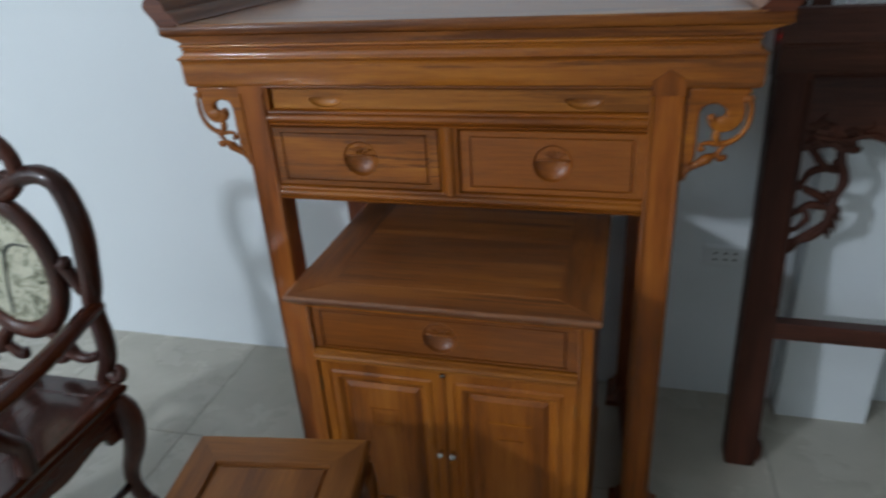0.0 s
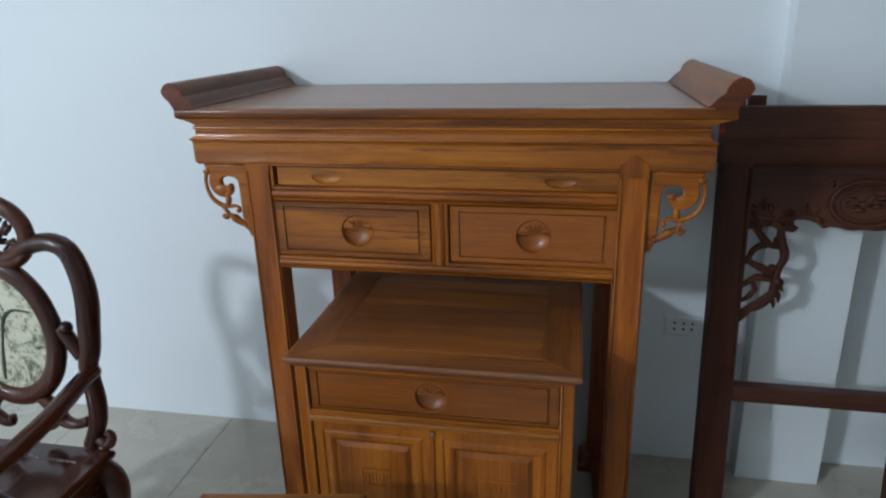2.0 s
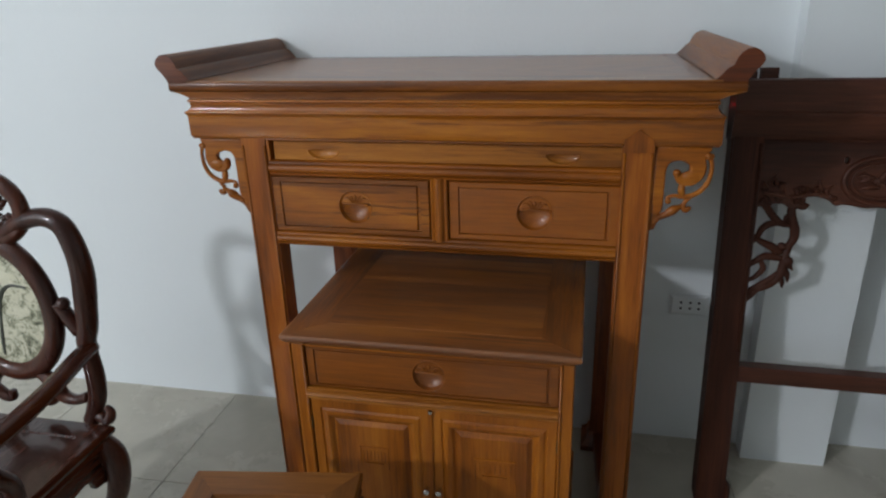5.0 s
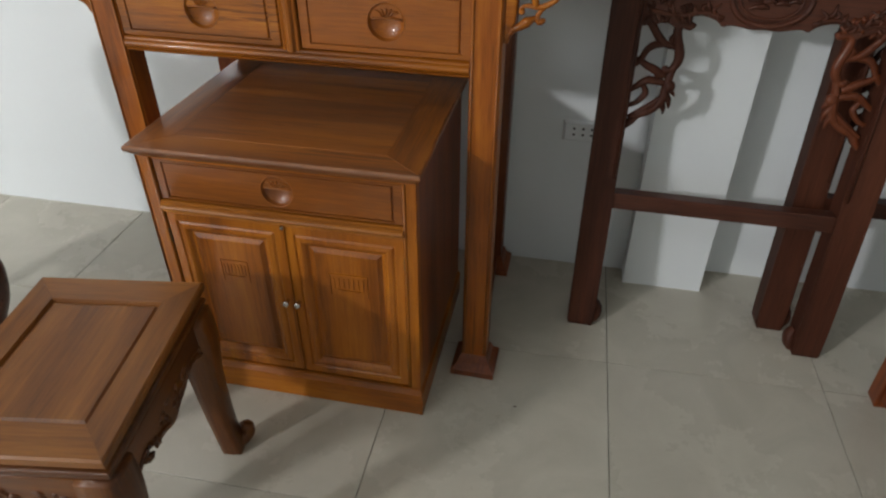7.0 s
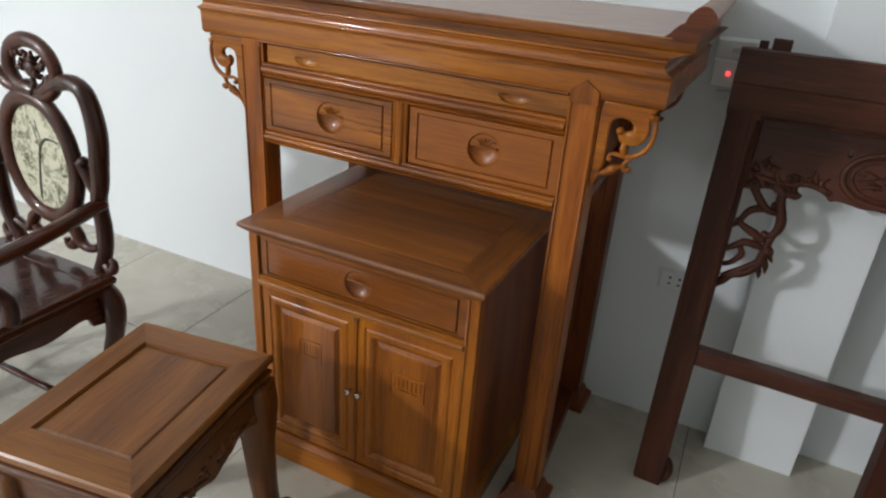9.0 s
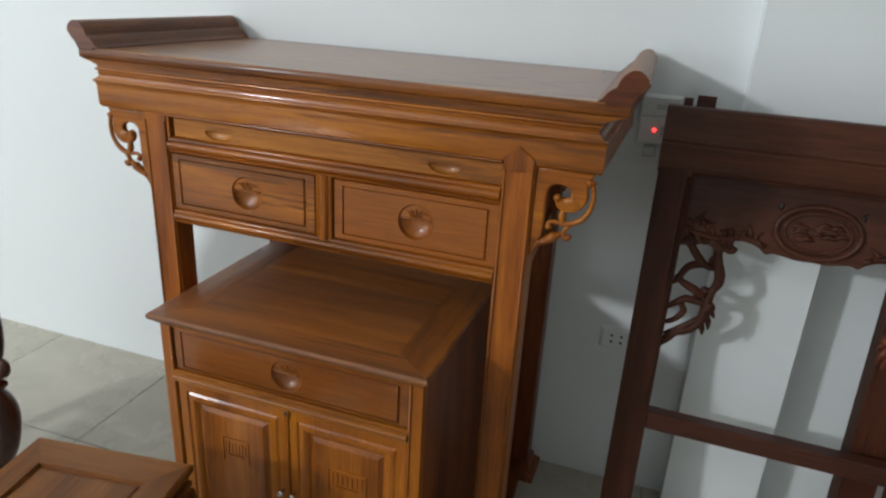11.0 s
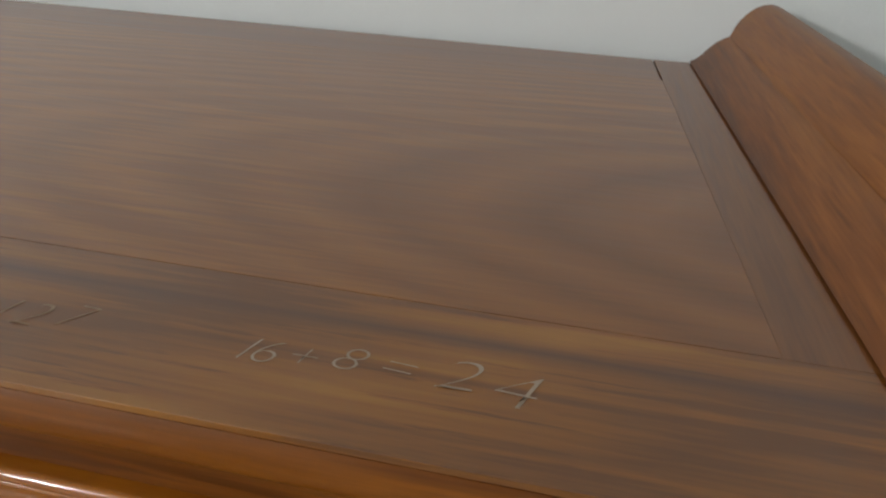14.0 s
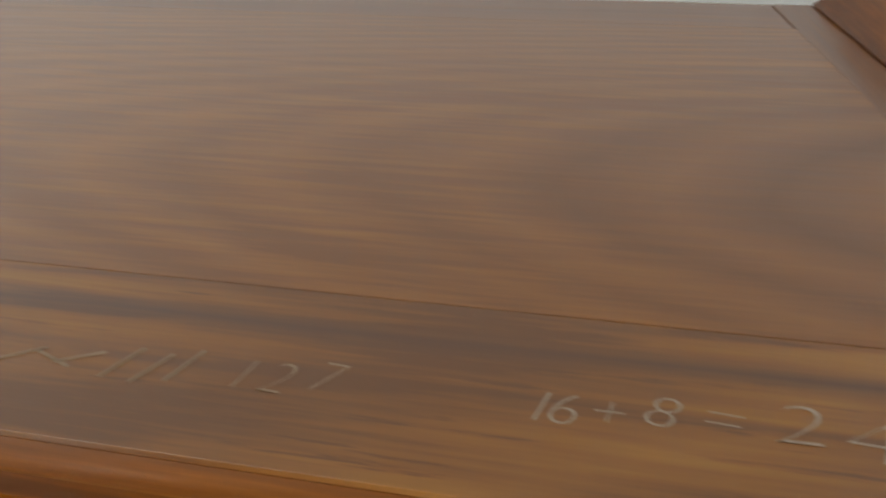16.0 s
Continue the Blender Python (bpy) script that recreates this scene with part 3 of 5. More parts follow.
for s in (-1, 1):
    under = prism([(s * 0.586, 0.061), (s * 0.636, 0.061), (s * (0.636 - EDGE[s][1] * 0.5), 0.556), (s * (0.586 - EDGE[s][1] * 0.5), 0.556)], lambda p, q, d: (p, q, d), TZ - 0.0234, TZ - 0.003)
    part("end_rail", under, roll_y, altar)
    part("scroll_end", prism([(s * p, q) for p, q in ROLL], lambda p, q, d, s=s: (p - s * EDGE[s][1] * (d + 0.01), d, q), -0.010, 0.557), roll_y, altar, "upturned scroll with a rounded lip", crease=40)
    cap = prism([(s * p, q) for p, q in ROLL], lambda p, q, d: (p, d, q), -0.0122, -0.0102)
    part("scroll_face", cap, end_grain, altar, "dark end grain of the scroll")
# legs, feet and skids
LEGX, LEGW, LEGD, IN = 0.444, 0.068, 0.062, 0.03     # the rear leg at one end stands IN closer
for s in (-1, 1):
    for y in (0.0, 0.488):
        lx = s * LEGX - (IN if s > 0 and y else 0.0)
        x0, x1 = lx - LEGW / 2, lx + LEGW / 2
        leg = rings([(x0, x1, y, y + LEGD, 0.045), (x0, x1, y, y + LEGD, 1.139)])
        bmesh.ops.bevel(leg, geom=leg.edges[:], offset=0.003, segments=2, affect="EDGES")
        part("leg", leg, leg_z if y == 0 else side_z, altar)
        fx0, fx1, fy0, fy1 = lx - 0.061, lx + 0.061, y - 0.025, y + LEGD + 0.03
        foot = rings([(fx0, fx1, fy0, fy1, 0), (fx0, fx1, fy0, fy1, 0.018), (fx0 + 0.004, fx1 - 0.004, fy0 + 0.004, fy1 - 0.004, 0.022),
                      (fx0 + 0.016, fx1 - 0.016, fy0 + 0.014, fy1 - 0.016, 0.036), (fx0 + 0.022, fx1 - 0.022, fy0 + 0.020, fy1 - 0.022, 0.055),
                      (fx0 + 0.026, fx1 - 0.026, fy0 + 0.0235, fy1 - 0.028, 0.062)])
        part("foot", foot, side_z, altar, "stepped block foot")
        if y == 0 and s > 0:
            tip = prism([(x0 + 0.004, 1.12), (x1 - 0.004, 1.12), (x1 - 0.004, 1.147), (s * LEGX, 1.168), (x0 + 0.004, 1.147)], lambda p, q, d: (p, d, q), -0.0056, 0.004)
            part("leg_tip", tip, leg_z, altar, "pointed leg tip let into the frieze")
        if y == 0:
            for e in (x0 + 0.006, x1 - 0.006):
                part("bead", tube([(e, -0.0005, 0.07), (e, -0.0005, 0.6), (e, -0.0005, 1.118)], 0.003, seg=6, n=1), teak_z, altar, smooth=True)
    a, b = s * LEGX, s * LEGX - (IN if s > 0 else 0.0)

    def side_board(half, y0, y1, z0, z1, a=a, b=b):
        """A board from the front leg to the rear leg, on edge."""
        bm = prism([(a - half, y0), (a + half, y0), (b + half, y1), (b - half, y1)], lambda p, q, d: (p, q, d), z0, z1)
        bmesh.ops.bevel(bm, geom=bm.edges[:], offset=0.003, segments=2, affect="EDGES")
        return bm
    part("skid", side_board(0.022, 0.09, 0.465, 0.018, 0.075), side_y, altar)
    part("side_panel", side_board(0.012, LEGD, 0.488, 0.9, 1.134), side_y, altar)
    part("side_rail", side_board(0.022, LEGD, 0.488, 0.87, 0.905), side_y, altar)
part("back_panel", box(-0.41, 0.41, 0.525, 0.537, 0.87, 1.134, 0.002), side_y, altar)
part("drawer_carcass", box(-0.409, 0.409, 0.03, 0.524, 0.877, 0.886, 0.0), inside_dark, altar)
part("drawer_carcass", box(-0.409, 0.409, 0.034, 0.524, 1.055, 1.066, 0.0), inside_dark, altar)
RX = LEGX - LEGW / 2
OPEN_L, OPEN_R = -0.404, 0.414


def bead_rail(z0, z1, name="rail"):
    """A drawer rail with a rounded face between two quirks."""
    h = z1 - z0
    prof = [(0.03, z0), (0.004, z0), (0.0, z0 + 0.004), (0.0, z0 + 0.18 * h), (0.003, z0 + 0.22 * h), (-0.003, z0 + 0.3 * h), (-0.0055, z0 + 0.45 * h),
            (-0.0055, z0 + 0.55 * h), (-0.003, z0 + 0.7 * h), (0.003, z0 + 0.78 * h), (0.0, z0 + 0.82 * h), (0.0, z1 - 0.004), (0.004, z1), (0.03, z1)]
    return part(name, prism(prof, lambda p, q, s: (s, p, q), -RX, RX), teak_x, altar, crease=50)


lip = [(0.03, 1.1305), (0.002, 1.1305), (-0.003, 1.1315), (-0.0048, 1.1335), (-0.0048, 1.1355), (-0.003, 1.1375), (0.002, 1.1385), (0.03, 1.1385)]
part("rail", prism(lip, lambda p, q, s: (s, p, q), -RX, RX), cornice_x, altar, "thin rounded lip over the drawer", crease=50)
bead_rail(1.045, 1.082)
bead_rail(0.868, 0.902)
part("stile", box(-RX, OPEN_L, 0.0008, 0.03, 1.082, 1.131, 0.001), teak_z, altar)
part("stile", box(OPEN_R, RX, 0.0008, 0.03, 1.082, 1.131, 0.001), teak_z, altar)
mid = prism([(-0.012, 0.03), (-0.012, 0.002), (-0.009, 0.0), (-0.004, 0.002), (0.002, -0.004), (0.008, -0.0055), (0.014, -0.004), (0.02, 0.002), (0.025, 0.0), (0.028, 0.002), (0.028, 0.03)],
            lambda p, q, s: (p, q, s), 0.896, 1.05)
part("stile", mid, teak_z, altar)
thin = scooped_front(OPEN_L + 0.008, OPEN_R - 0.001, 1.0835, 1.1295, 0.007, [half_moon(-0.268, 1.113, 0.08, 0.024), half_moon(0.288, 1.114, 0.076, 0.024)])
part("drawer", thin, pale_x, altar, "narrow drawer with two half-moon finger pulls", crease=22)
for x0, x1, cx, cz, gap, mat, words in ((-0.411, -0.0165, -0.2, 0.972, 0.005, drawer_x, "striped drawer front with a round carved pull"), (0.0315, 0.4135, 0.228, 0.974, 0.0025, red_drawer_x, "plain reddish drawer front with a round carved pull")):
    d = part("drawer", scooped_front(x0, x1, 0.9045, 1.0425, 0.005, [round_pull(cx, cz, 0.0415)], (0.022, 0.013), gap=gap), mat, altar, words, crease=22)
    pull_carving(cx, cz, 0.0415, 0.0062, mat, d)


def bracket_mesh():
    """One carved spandrel in the plane of a (outwards from the leg) and b (down from the frieze)."""
    comma = smooth_line([(0.112, -0.008), (0.103, -0.02), (0.1045, -0.034), (0.1055, -0.05), (0.101, -0.065), (0.091, -0.077), (0.076, -0.084), (0.061, -0.0835), (0.050, -0.0785),
                         (0.0435, -0.068), (0.0435, -0.058), (0.049, -0.0535), (0.057, -0.0565), (0.066, -0.0565), (0.0715, -0.049), (0.0705, -0.040), (0.062, -0.0335), (0.050, -0.0305),
                         (0.037, -0.033), (0.0285, -0.041), (0.0255, -0.055), (0.025, -0.09), (0.0245, -0.135), (0.018, -0.15), (0.0105, -0.166), (0.006, -0.182)], 4)
    plate = [(0.0, 0.0), (0.112, 0.0)] + [tuple(q) for q in comma] + [(0.0, -0.19)]
    me = cut_sheet([plate], 0.016, 0.0045, Matrix.Identity(4))
    bm = bmesh.new()
    bm.from_mesh(me)
    bpy.data.meshes.remove(me)
    up = (0, 0, 1)
    tube([(0.108, -0.021, 0.002, 0.005), (0.1135, -0.030, 0.002, 0.0046), (0.1155, -0.049, 0.002, 0.0046), (0.1115, -0.073, 0.002, 0.005), (0.100, -0.0925, 0.002, 0.0056), (0.082, -0.105, 0.002, 0.006),
          (0.0635, -0.1085, 0.002, 0.0058), (0.045, -0.107, 0.002, 0.0045), (0.034, -0.111, 0.002, 0.0042), (0.0325, -0.1185, 0.002, 0.0048)], 0.005, bm, 8, 5, up=up)
    ball((0.106, -0.019, 0.004), 0.0085, bm)
    ball((0.1125, -0.0195, 0.003), 0.0065, bm)
    ball((0.047, -0.0565, 0.005), 0.0085, bm)
    ball((0.076, -0.0655, 0.004), 0.019, bm, (1.15, 0.8, 0.34))
    ball((0.0345, -0.119, 0.003), 0.0068, bm)
    tube([(0.061, -0.080, 0, 0.0065), (0.0595, -0.094, 0.003, 0.0078), (0.063, -0.107, 0.002, 0.006)], 0.007, bm, 8, 4, up=up)
    tube([(0.083, -0.106, 0, 0.0042), (0.0715, -0.1165, 0.002, 0.0048), (0.0665, -0.1275, 0.002, 0.0055), (0.0705, -0.1375, 0.002, 0.0066), (0.0775, -0.1345, 0.002, 0.006), (0.079, -0.1295, 0.001, 0.004)], 0.005, bm, 8, 5, up=up)
    tube([(0.0665, -0.129, 0, 0.005), (0.056, -0.1335, 0.002, 0.007), (0.0465, -0.1385, 0.004, 0.0108), (0.033, -0.1485, 0.003, 0.0085), (0.0195, -0.1565, 0.003, 0.0068), (0.011, -0.1665, 0.002, 0.006), (0.006, -0.185, 0, 0.004)], 0.007, bm, 8, 5, up=up)
    ball((0.019, -0.155, 0.004), 0.0075, bm)
    me = bpy.data.meshes.new("bracket")
    bmesh.ops.recalc_face_normals(bm, faces=bm.faces)
    bm.to_mesh(me)
    bm.free()
    return me


for s in (-1, 1):
    for y in (0.014, 0.519):
        me = bracket_mesh()
        me.transform(Matrix.Translation((s * (LEGX + LEGW / 2) - (IN if s > 0 and y > 0.1 else 0.0), y, TZ - 0.138)) @ Matrix(((s, 0, 0, 0), (0, 0, -1, 0), (0, 1, 0, 0), (0, 0, 0, 1))))
        if s > 0:
            me.flip_normals()
        part("bracket", me, teak_x if y < 0.1 else side_z, altar, "carved openwork scroll bracket", smooth=True)

# ---- the cabinet pushed under the altar table ----
cabinet = thing("cabinet", "honey-brown wooden cabinet with one drawer over two panelled doors", "cabinet", R @ pose(0.024, -0.194, 0))
CW, CD = 0.322, 0.545
part("plinth", rings([(-CW - 0.006, CW + 0.006, -0.004, CD, 0), (-CW - 0.006, CW + 0.006, -0.004, CD, 0.07), (-CW, CW, 0.004, CD - 0.004, 0.082), (-CW, CW, 0.004, CD - 0.004, 0.09)]), teak_x, cabinet)
part("top", rings([(-CW + 0.01, CW - 0.01, 0.004, CD, 0.702), (-CW - 0.002, CW + 0.002, -0.003, CD, 0.708), (-CW - 0.009, CW + 0.009, -0.012, CD + 0.004, 0.716), (-CW - 0.0145, CW + 0.0145, -0.019, CD + 0.006, 0.722),
                   (-CW - 0.0155, CW + 0.0155, -0.0205, CD + 0.007, 0.728), (-CW - 0.014, CW + 0.014, -0.019, CD + 0.006, 0.7335), (-CW - 0.011, CW + 0.011, -0.016, CD + 0.004, 0.7348)]), dusty_lit_x, cabinet, "moulded top board")
part("top_panel", box(-CW + 0.075, CW - 0.075, 0.055, CD - 0.06, 0.7335, 0.7353, 0.0005), dusty_lit_x, cabinet, "field of the framed top")
for s in (-1, 1):
    stile = prism([(s * (CW - 0.0735), 0.054), (s * (CW + 0.0085), -0.0135), (s * (CW + 0.0085), CD), (s * (CW - 0.0735), CD)], lambda p, q, d: (p, q, d), 0.7335, 0.7353)
    part("top_stile", stile, dusty_lit_y, cabinet)
for s in (-1, 1):
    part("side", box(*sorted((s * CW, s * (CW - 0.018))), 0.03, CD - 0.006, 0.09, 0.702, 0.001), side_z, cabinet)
    part("post", box(*sorted((s * CW, s * (CW - 0.03))), 0.004, 0.034, 0.09, 0.702, 0.003), teak_z, cabinet)
    part("bead", tube([(s * (CW - 0.027), 0.0035, 0.092), (s * (CW - 0.027), 0.0035, 0.4), (s * (CW - 0.027), 0.0035, 0.7)], 0.0035, seg=6, n=1), teak_z, cabinet, smooth=True)
part("back", box(-CW + 0.018, CW - 0.018, CD - 0.02, CD - 0.008, 0.09, 0.702, 0.001), side_z, cabinet)
part("rail", box(-CW + 0.03, CW - 0.03, 0.006, 0.034, 0.696, 0.703, 0.001), teak_x, cabinet)
prof = [(0.034, 0.557), (0.004, 0.557), (0.0, 0.560), (0.001, 0.565), (-0.006, 0.569), (-0.0085, 0.574), (-0.006, 0.579), (0.001, 0.583), (0.0, 0.586), (0.005, 0.589), (0.034, 0.589)]
part("rail", prism(prof, lambda p, q, s: (s, p, q), -CW + 0.03, CW - 0.03), pale_x, cabinet, "rounded moulding under the drawer")
part("inner_shelf", box(-CW + 0.02, CW - 0.02, 0.036, CD - 0.03, 0.562, 0.574, 0), inside_dark, cabinet)
d = part("drawer", scooped_front(-CW + 0.032, CW - 0.031, 0.591, 0.6945, 0.008, [round_pull(0.002, 0.643, 0.039)], (0.02, 0.0065)), film_drawer_x, cabinet, "drawer front with a sunk field and a round carved pull", crease=22)
pull_carving(0.002, 0.643, 0.039, 0.0092, film_drawer_x, d)
DOOR_Z0, DOOR_Z1, SEAM = 0.0925, 0.5555, 0.003


def cabinet_door(x0, x1, knob_x, hinge_x, mark):
    to3 = lambda a, b, c: (a, c, b)
    w = 0.052
    steps = [(x0, x1, DOOR_Z0, DOOR_Z1, 0.03), (x0, x1, DOOR_Z0, DOOR_Z1, 0.0085), (x0 + 0.002, x1 - 0.002, DOOR_Z0 + 0.002, DOOR_Z1 - 0.002, 0.0065)]
    for i, y in ((0.022, 0.0065), (0.025, 0.0100), (0.030, 0.0065), (0.040, 0.0050), (0.046, 0.0085), (w, 0.0150), (w + 0.004, 0.0150)):
        steps.append((x0 + i, x1 - i, DOOR_Z0 + i, DOOR_Z1 - i, y))
    door = part("door", rings(steps, to3, cap=(True, False)), pale_z, cabinet, "framed door with a raised panel")
    i = w + 0.004
    p = [(x0 + i, x1 - i, DOOR_Z0 + i, DOOR_Z1 - i, 0.0150), (x0 + i + 0.010, x1 - i - 0.010, DOOR_Z0 + i + 0.010, DOOR_Z1 - i - 0.010, 0.0095), (x0 + i + 0.012, x1 - i - 0.012, DOOR_Z0 + i + 0.012, DOOR_Z1 - i - 0.012, 0.0088)]
    part("panel", rings(p, to3, cap=(False, True)), pale_z, door)
    part("knob", lathe([(0.0045, 0.0), (0.0045, 0.008), (0.0075, 0.012), (0.0085, 0.017), (0.0065, 0.021), (0.0, 0.0225)], (knob_x, 0.0055, 0.333), "y"), steel, door, "small steel knob", smooth=True)
    for hz in (0.17, 0.49):
        part("hinge", lathe([(0.0035, -0.018), (0.0035, 0.018)], (hinge_x, 0.006, hz), "z", seg=10), hinge_brass, door, "small dark hinge")
    # shallow carved strokes in the middle of the panel
    cx, cz, half, tall = mark
    strokes = [(cx - half, cx + half, cz + tall, cz + tall + 0.0035), (cx - half, cx - half + 0.003, cz - tall, cz + tall - 0.0002), (cx + half - 0.003, cx + half, cz - tall, cz + tall - 0.0002),
               (cx - half * 0.6, cx + half * 0.6, cz - tall * 0.45 - 0.003, cz - tall * 0.45)]
    for k in range(1, 8):
        x = cx - half + 2 * half * k / 8
        strokes.append((x - 0.0011, x + 0.0011, cz - tall * (0.2 + 0.12 * (k % 3)), cz + tall * (0.75 - 0.08 * (k % 2))))
    for a, b, c, d in strokes:
        part("carved_stroke", box(a, b, 0.0068, 0.0100, c, d, 0.0005), pale_z, door)


cabinet_door(-CW + 0.032, SEAM - 0.0012, -0.012, -CW + 0.0305, (-0.142, 0.40, 0.036, 0.03))
cabinet_door(SEAM + 0.0012, CW - 0.031, 0.018, CW - 0.0295, (0.15, 0.40, 0.048, 0.03))
part("door_strip", box(SEAM - 0.006, SEAM + 0.003, 0.0022, 0.0062, DOOR_Z0 + 0.004, DOOR_Z1 - 0.003, 0.0015), teak_z, cabinet)
part("catch", box(SEAM - 0.004, SEAM + 0.004, -0.0015, 0.004, DOOR_Z1 - 0.008, DOOR_Z1 + 0.001, 0.001), steel, cabinet, "small steel catch")

# ---- the stool ----
stool = thing("stool", "brown wooden stool with framed seat, carved apron and curled feet", "stool", pose(-0.2055, -0.634, 0, 0, 0, 9.6))
SW, SD, SH = 0.1763, 0.23, 0.52


def mitred(name, steps, materials, parent):
    """Four rails that meet in mitres; steps as for rings(), from below outside to above inside."""
    for i in range(4):
        bm = bmesh.new()
        last = None
        for x0, x1, y0, y1, z in steps:
            c = ((x0, y0), (x1, y0), (x1, y1), (x0, y1))
            p, q = c[i], c[(i + 1) % 4]
            g = 0.0004 / max(1e-6, math.dist(p, q))
            row = [bm.verts.new((p[0] + g * (q[0] - p[0]), p[1] + g * (q[1] - p[1]), z)), bm.verts.new((q[0] - g * (q[0] - p[0]), q[1] - g * (q[1] - p[1]), z))]
            if last:
                bm.faces.new((last[0], last[1], row[1], row[0]))
            last = row
        part(name, bm, materials[i], parent)


def stool_top():
    mitred("seat_frame", [(-SW + 0.004, SW - 0.004, -SD + 0.004, SD - 0.004, SH - 0.022), (-SW, SW, -SD, SD, SH - 0.018), (-SW, SW, -SD, SD, SH - 0.004), (-SW + 0.004, SW - 0.004, -SD + 0.004, SD - 0.004, SH),
                              (-SW + 0.061, SW - 0.061, -SD + 0.072, SD - 0.072, SH), (-SW + 0.064, SW - 0.064, -SD + 0.075, SD - 0.075, SH - 0.008), (-SW + 0.067, SW - 0.067, -SD + 0.078, SD - 0.078, SH - 0.008)], (stool_x, stool_y, stool_x, stool_y), stool)
    part("seat_panel", rings([(-SW + 0.067, SW - 0.067, -SD + 0.078, SD - 0.078, SH - 0.008), (-SW + 0.072, SW - 0.072, -SD + 0.083, SD - 0.083, SH - 0.0045)], cap=(False, True)), stool_y, stool, "flat field of the framed seat")
    def ring_at(inset, drop):
        return (-SW + inset, SW - inset, -SD + inset, SD - inset, SH - drop)
    part("seat_moulding", rings([ring_at(*q) for q in ((0.006, 0.0222), (0.016, 0.0245), (0.021, 0.029), (0.019, 0.0335), (0.010, 0.036), (0.0045, 0.040), (0.003, 0.046), (0.005, 0.052), (0.012, 0.056), (0.016, 0.060), (0.022, 0.066))]), stool_shaded_x, stool, "second ledge under the seat", crease=35)


def stool_apron(half, offset, across):
    rnd = random.Random(7 + across)
    top, low = SH - 0.064, SH - 0.142
    line = [(-half, top), (-half, low - 0.04)]
    line += [tuple(q) for q in smooth_line([(-half + 0.012, low - 0.03), (-half * 0.72, low - 0.004), (-half * 0.5, low + 0.006), (-half * 0.36, low - 0.012), (-half * 0.2, low - 0.02), (0, low - 0.034),
                                            (half * 0.2, low - 0.02), (half * 0.36, low - 0.012), (half * 0.5, low + 0.006), (half * 0.72, low - 0.004), (half - 0.012, low - 0.03)], 4)]
    line += [(half, low - 0.04), (half, top)]
    for s in (-1, 1):
        if across:
            m = Matrix(((1, 0, 0, 0), (0, 0, 1, s * offset), (0, 1, 0, 0), (0, 0, 0, 1)))
        else:
            m = Matrix(((0, 0, 1, s * offset), (1, 0, 0, 0), (0, 1, 0, 0), (0, 0, 0, 1)))
        ap = part("apron", cut_sheet([line], 0.02, 0.004, m), stool_shaded_x if across else stool_shaded_y, stool, "scalloped apron with carved leaves")
        bm = bmesh.new()
        for k in (-1, 1):
            pts = [(k * half * 0.08, low - 0.016), (k * half * 0.22, low - 0.002), (k * half * 0.38, low + 0.006), (k * half * 0.52, low + 0.02), (k * half * 0.7, low + 0.014), (k * half * 0.86, low - 0.008)]
            out = [(a, s * (offset + 0.010), b) if across else (s * (offset + 0.010), a, b) for a, b in pts]
            tube([(*p, r) for p, r in zip(out, (0.003, 0.006, 0.0045, 0.007, 0.0045, 0.006))], 0.005, bm, 6, 4)
            for n in range(15):                # overlapping leaf tips, denser towards the lower edge
                a = k * half * rnd.uniform(0.04, 0.92)
                b = low + rnd.uniform(-0.012, 0.034)
                t = rnd.uniform(-1.2, 1.2)
                d = s * (offset + 0.008)
                tips = [(a - 0.012 * math.cos(t), b - 0.010 * math.sin(t), 0.0025), (a, b + 0.003, rnd.uniform(0.0055, 0.0085)), (a + 0.014 * math.cos(t), b + 0.012 * math.sin(t), 0.002)]
                tube([(p, d, q, r) if across else (d, p, q, r) for p, q, r in tips], 0.006, bm, 6, 3)
        part("leaf_carving", bm, stool_shaded_x if across else stool_shaded_y, ap, smooth=True)


def cabriole(sx, sy, x, y, top, parent, material, r0, foot, flare=1.0, low=0.0):
    """A leg that swells at the knee, tapers and ends in a forward curl."""
    k = 0.7071
    dx, dy = sx * k, sy * k
    path = [(0.0, top, r0), (0.005, top - 0.06, r0 * 1.04), (0.006, top - 0.12, r0 * 0.94), (0.006, top * 0.58, r0 * 0.8), (0.010, top * 0.36, r0 * 0.71), (0.016, top * 0.18, r0 * 0.65), (0.021, top * 0.085, r0 * 0.66), (0.026, 0.0, r0 * 0.66)]
    bm = tube([(x + flare * d * dx, y + flare * d * dy, z, r) for d, z, r in path], r0, seg=16, n=5, up=(0, 1, 0), square=0.8)
    leg = part("leg", bm, material, parent, smooth=True)
    x, y = x + 0.022 * dx, y + 0.022 * dy
    f = tube([(x + 0.004 * dx, y + 0.004 * dy, 0.03, r0 * 0.62), (x + 0.012 * dx, y + 0.012 * dy, 0.0185, r0 * 0.6), (x + 0.028 * dx, y + 0.028 * dy, 0.018, r0 * 0.56), (x + foot * dx, y + foot * dy, 0.028, r0 * 0.52),
              (x + (foot + 0.002) * dx, y + (foot + 0.002) * dy, 0.046, r0 * 0.5), (x + (foot - 0.012) * dx, y + (foot - 0.012) * dy, 0.056, r0 * 0.36)], 0.02, seg=10, n=5, up=(-dy, dx, 0.001))
    for v in f.verts:
        v.co.z = max(v.co.z, 0.0)
    part("foot", f, material, leg, "curled foot", smooth=True)
    return leg


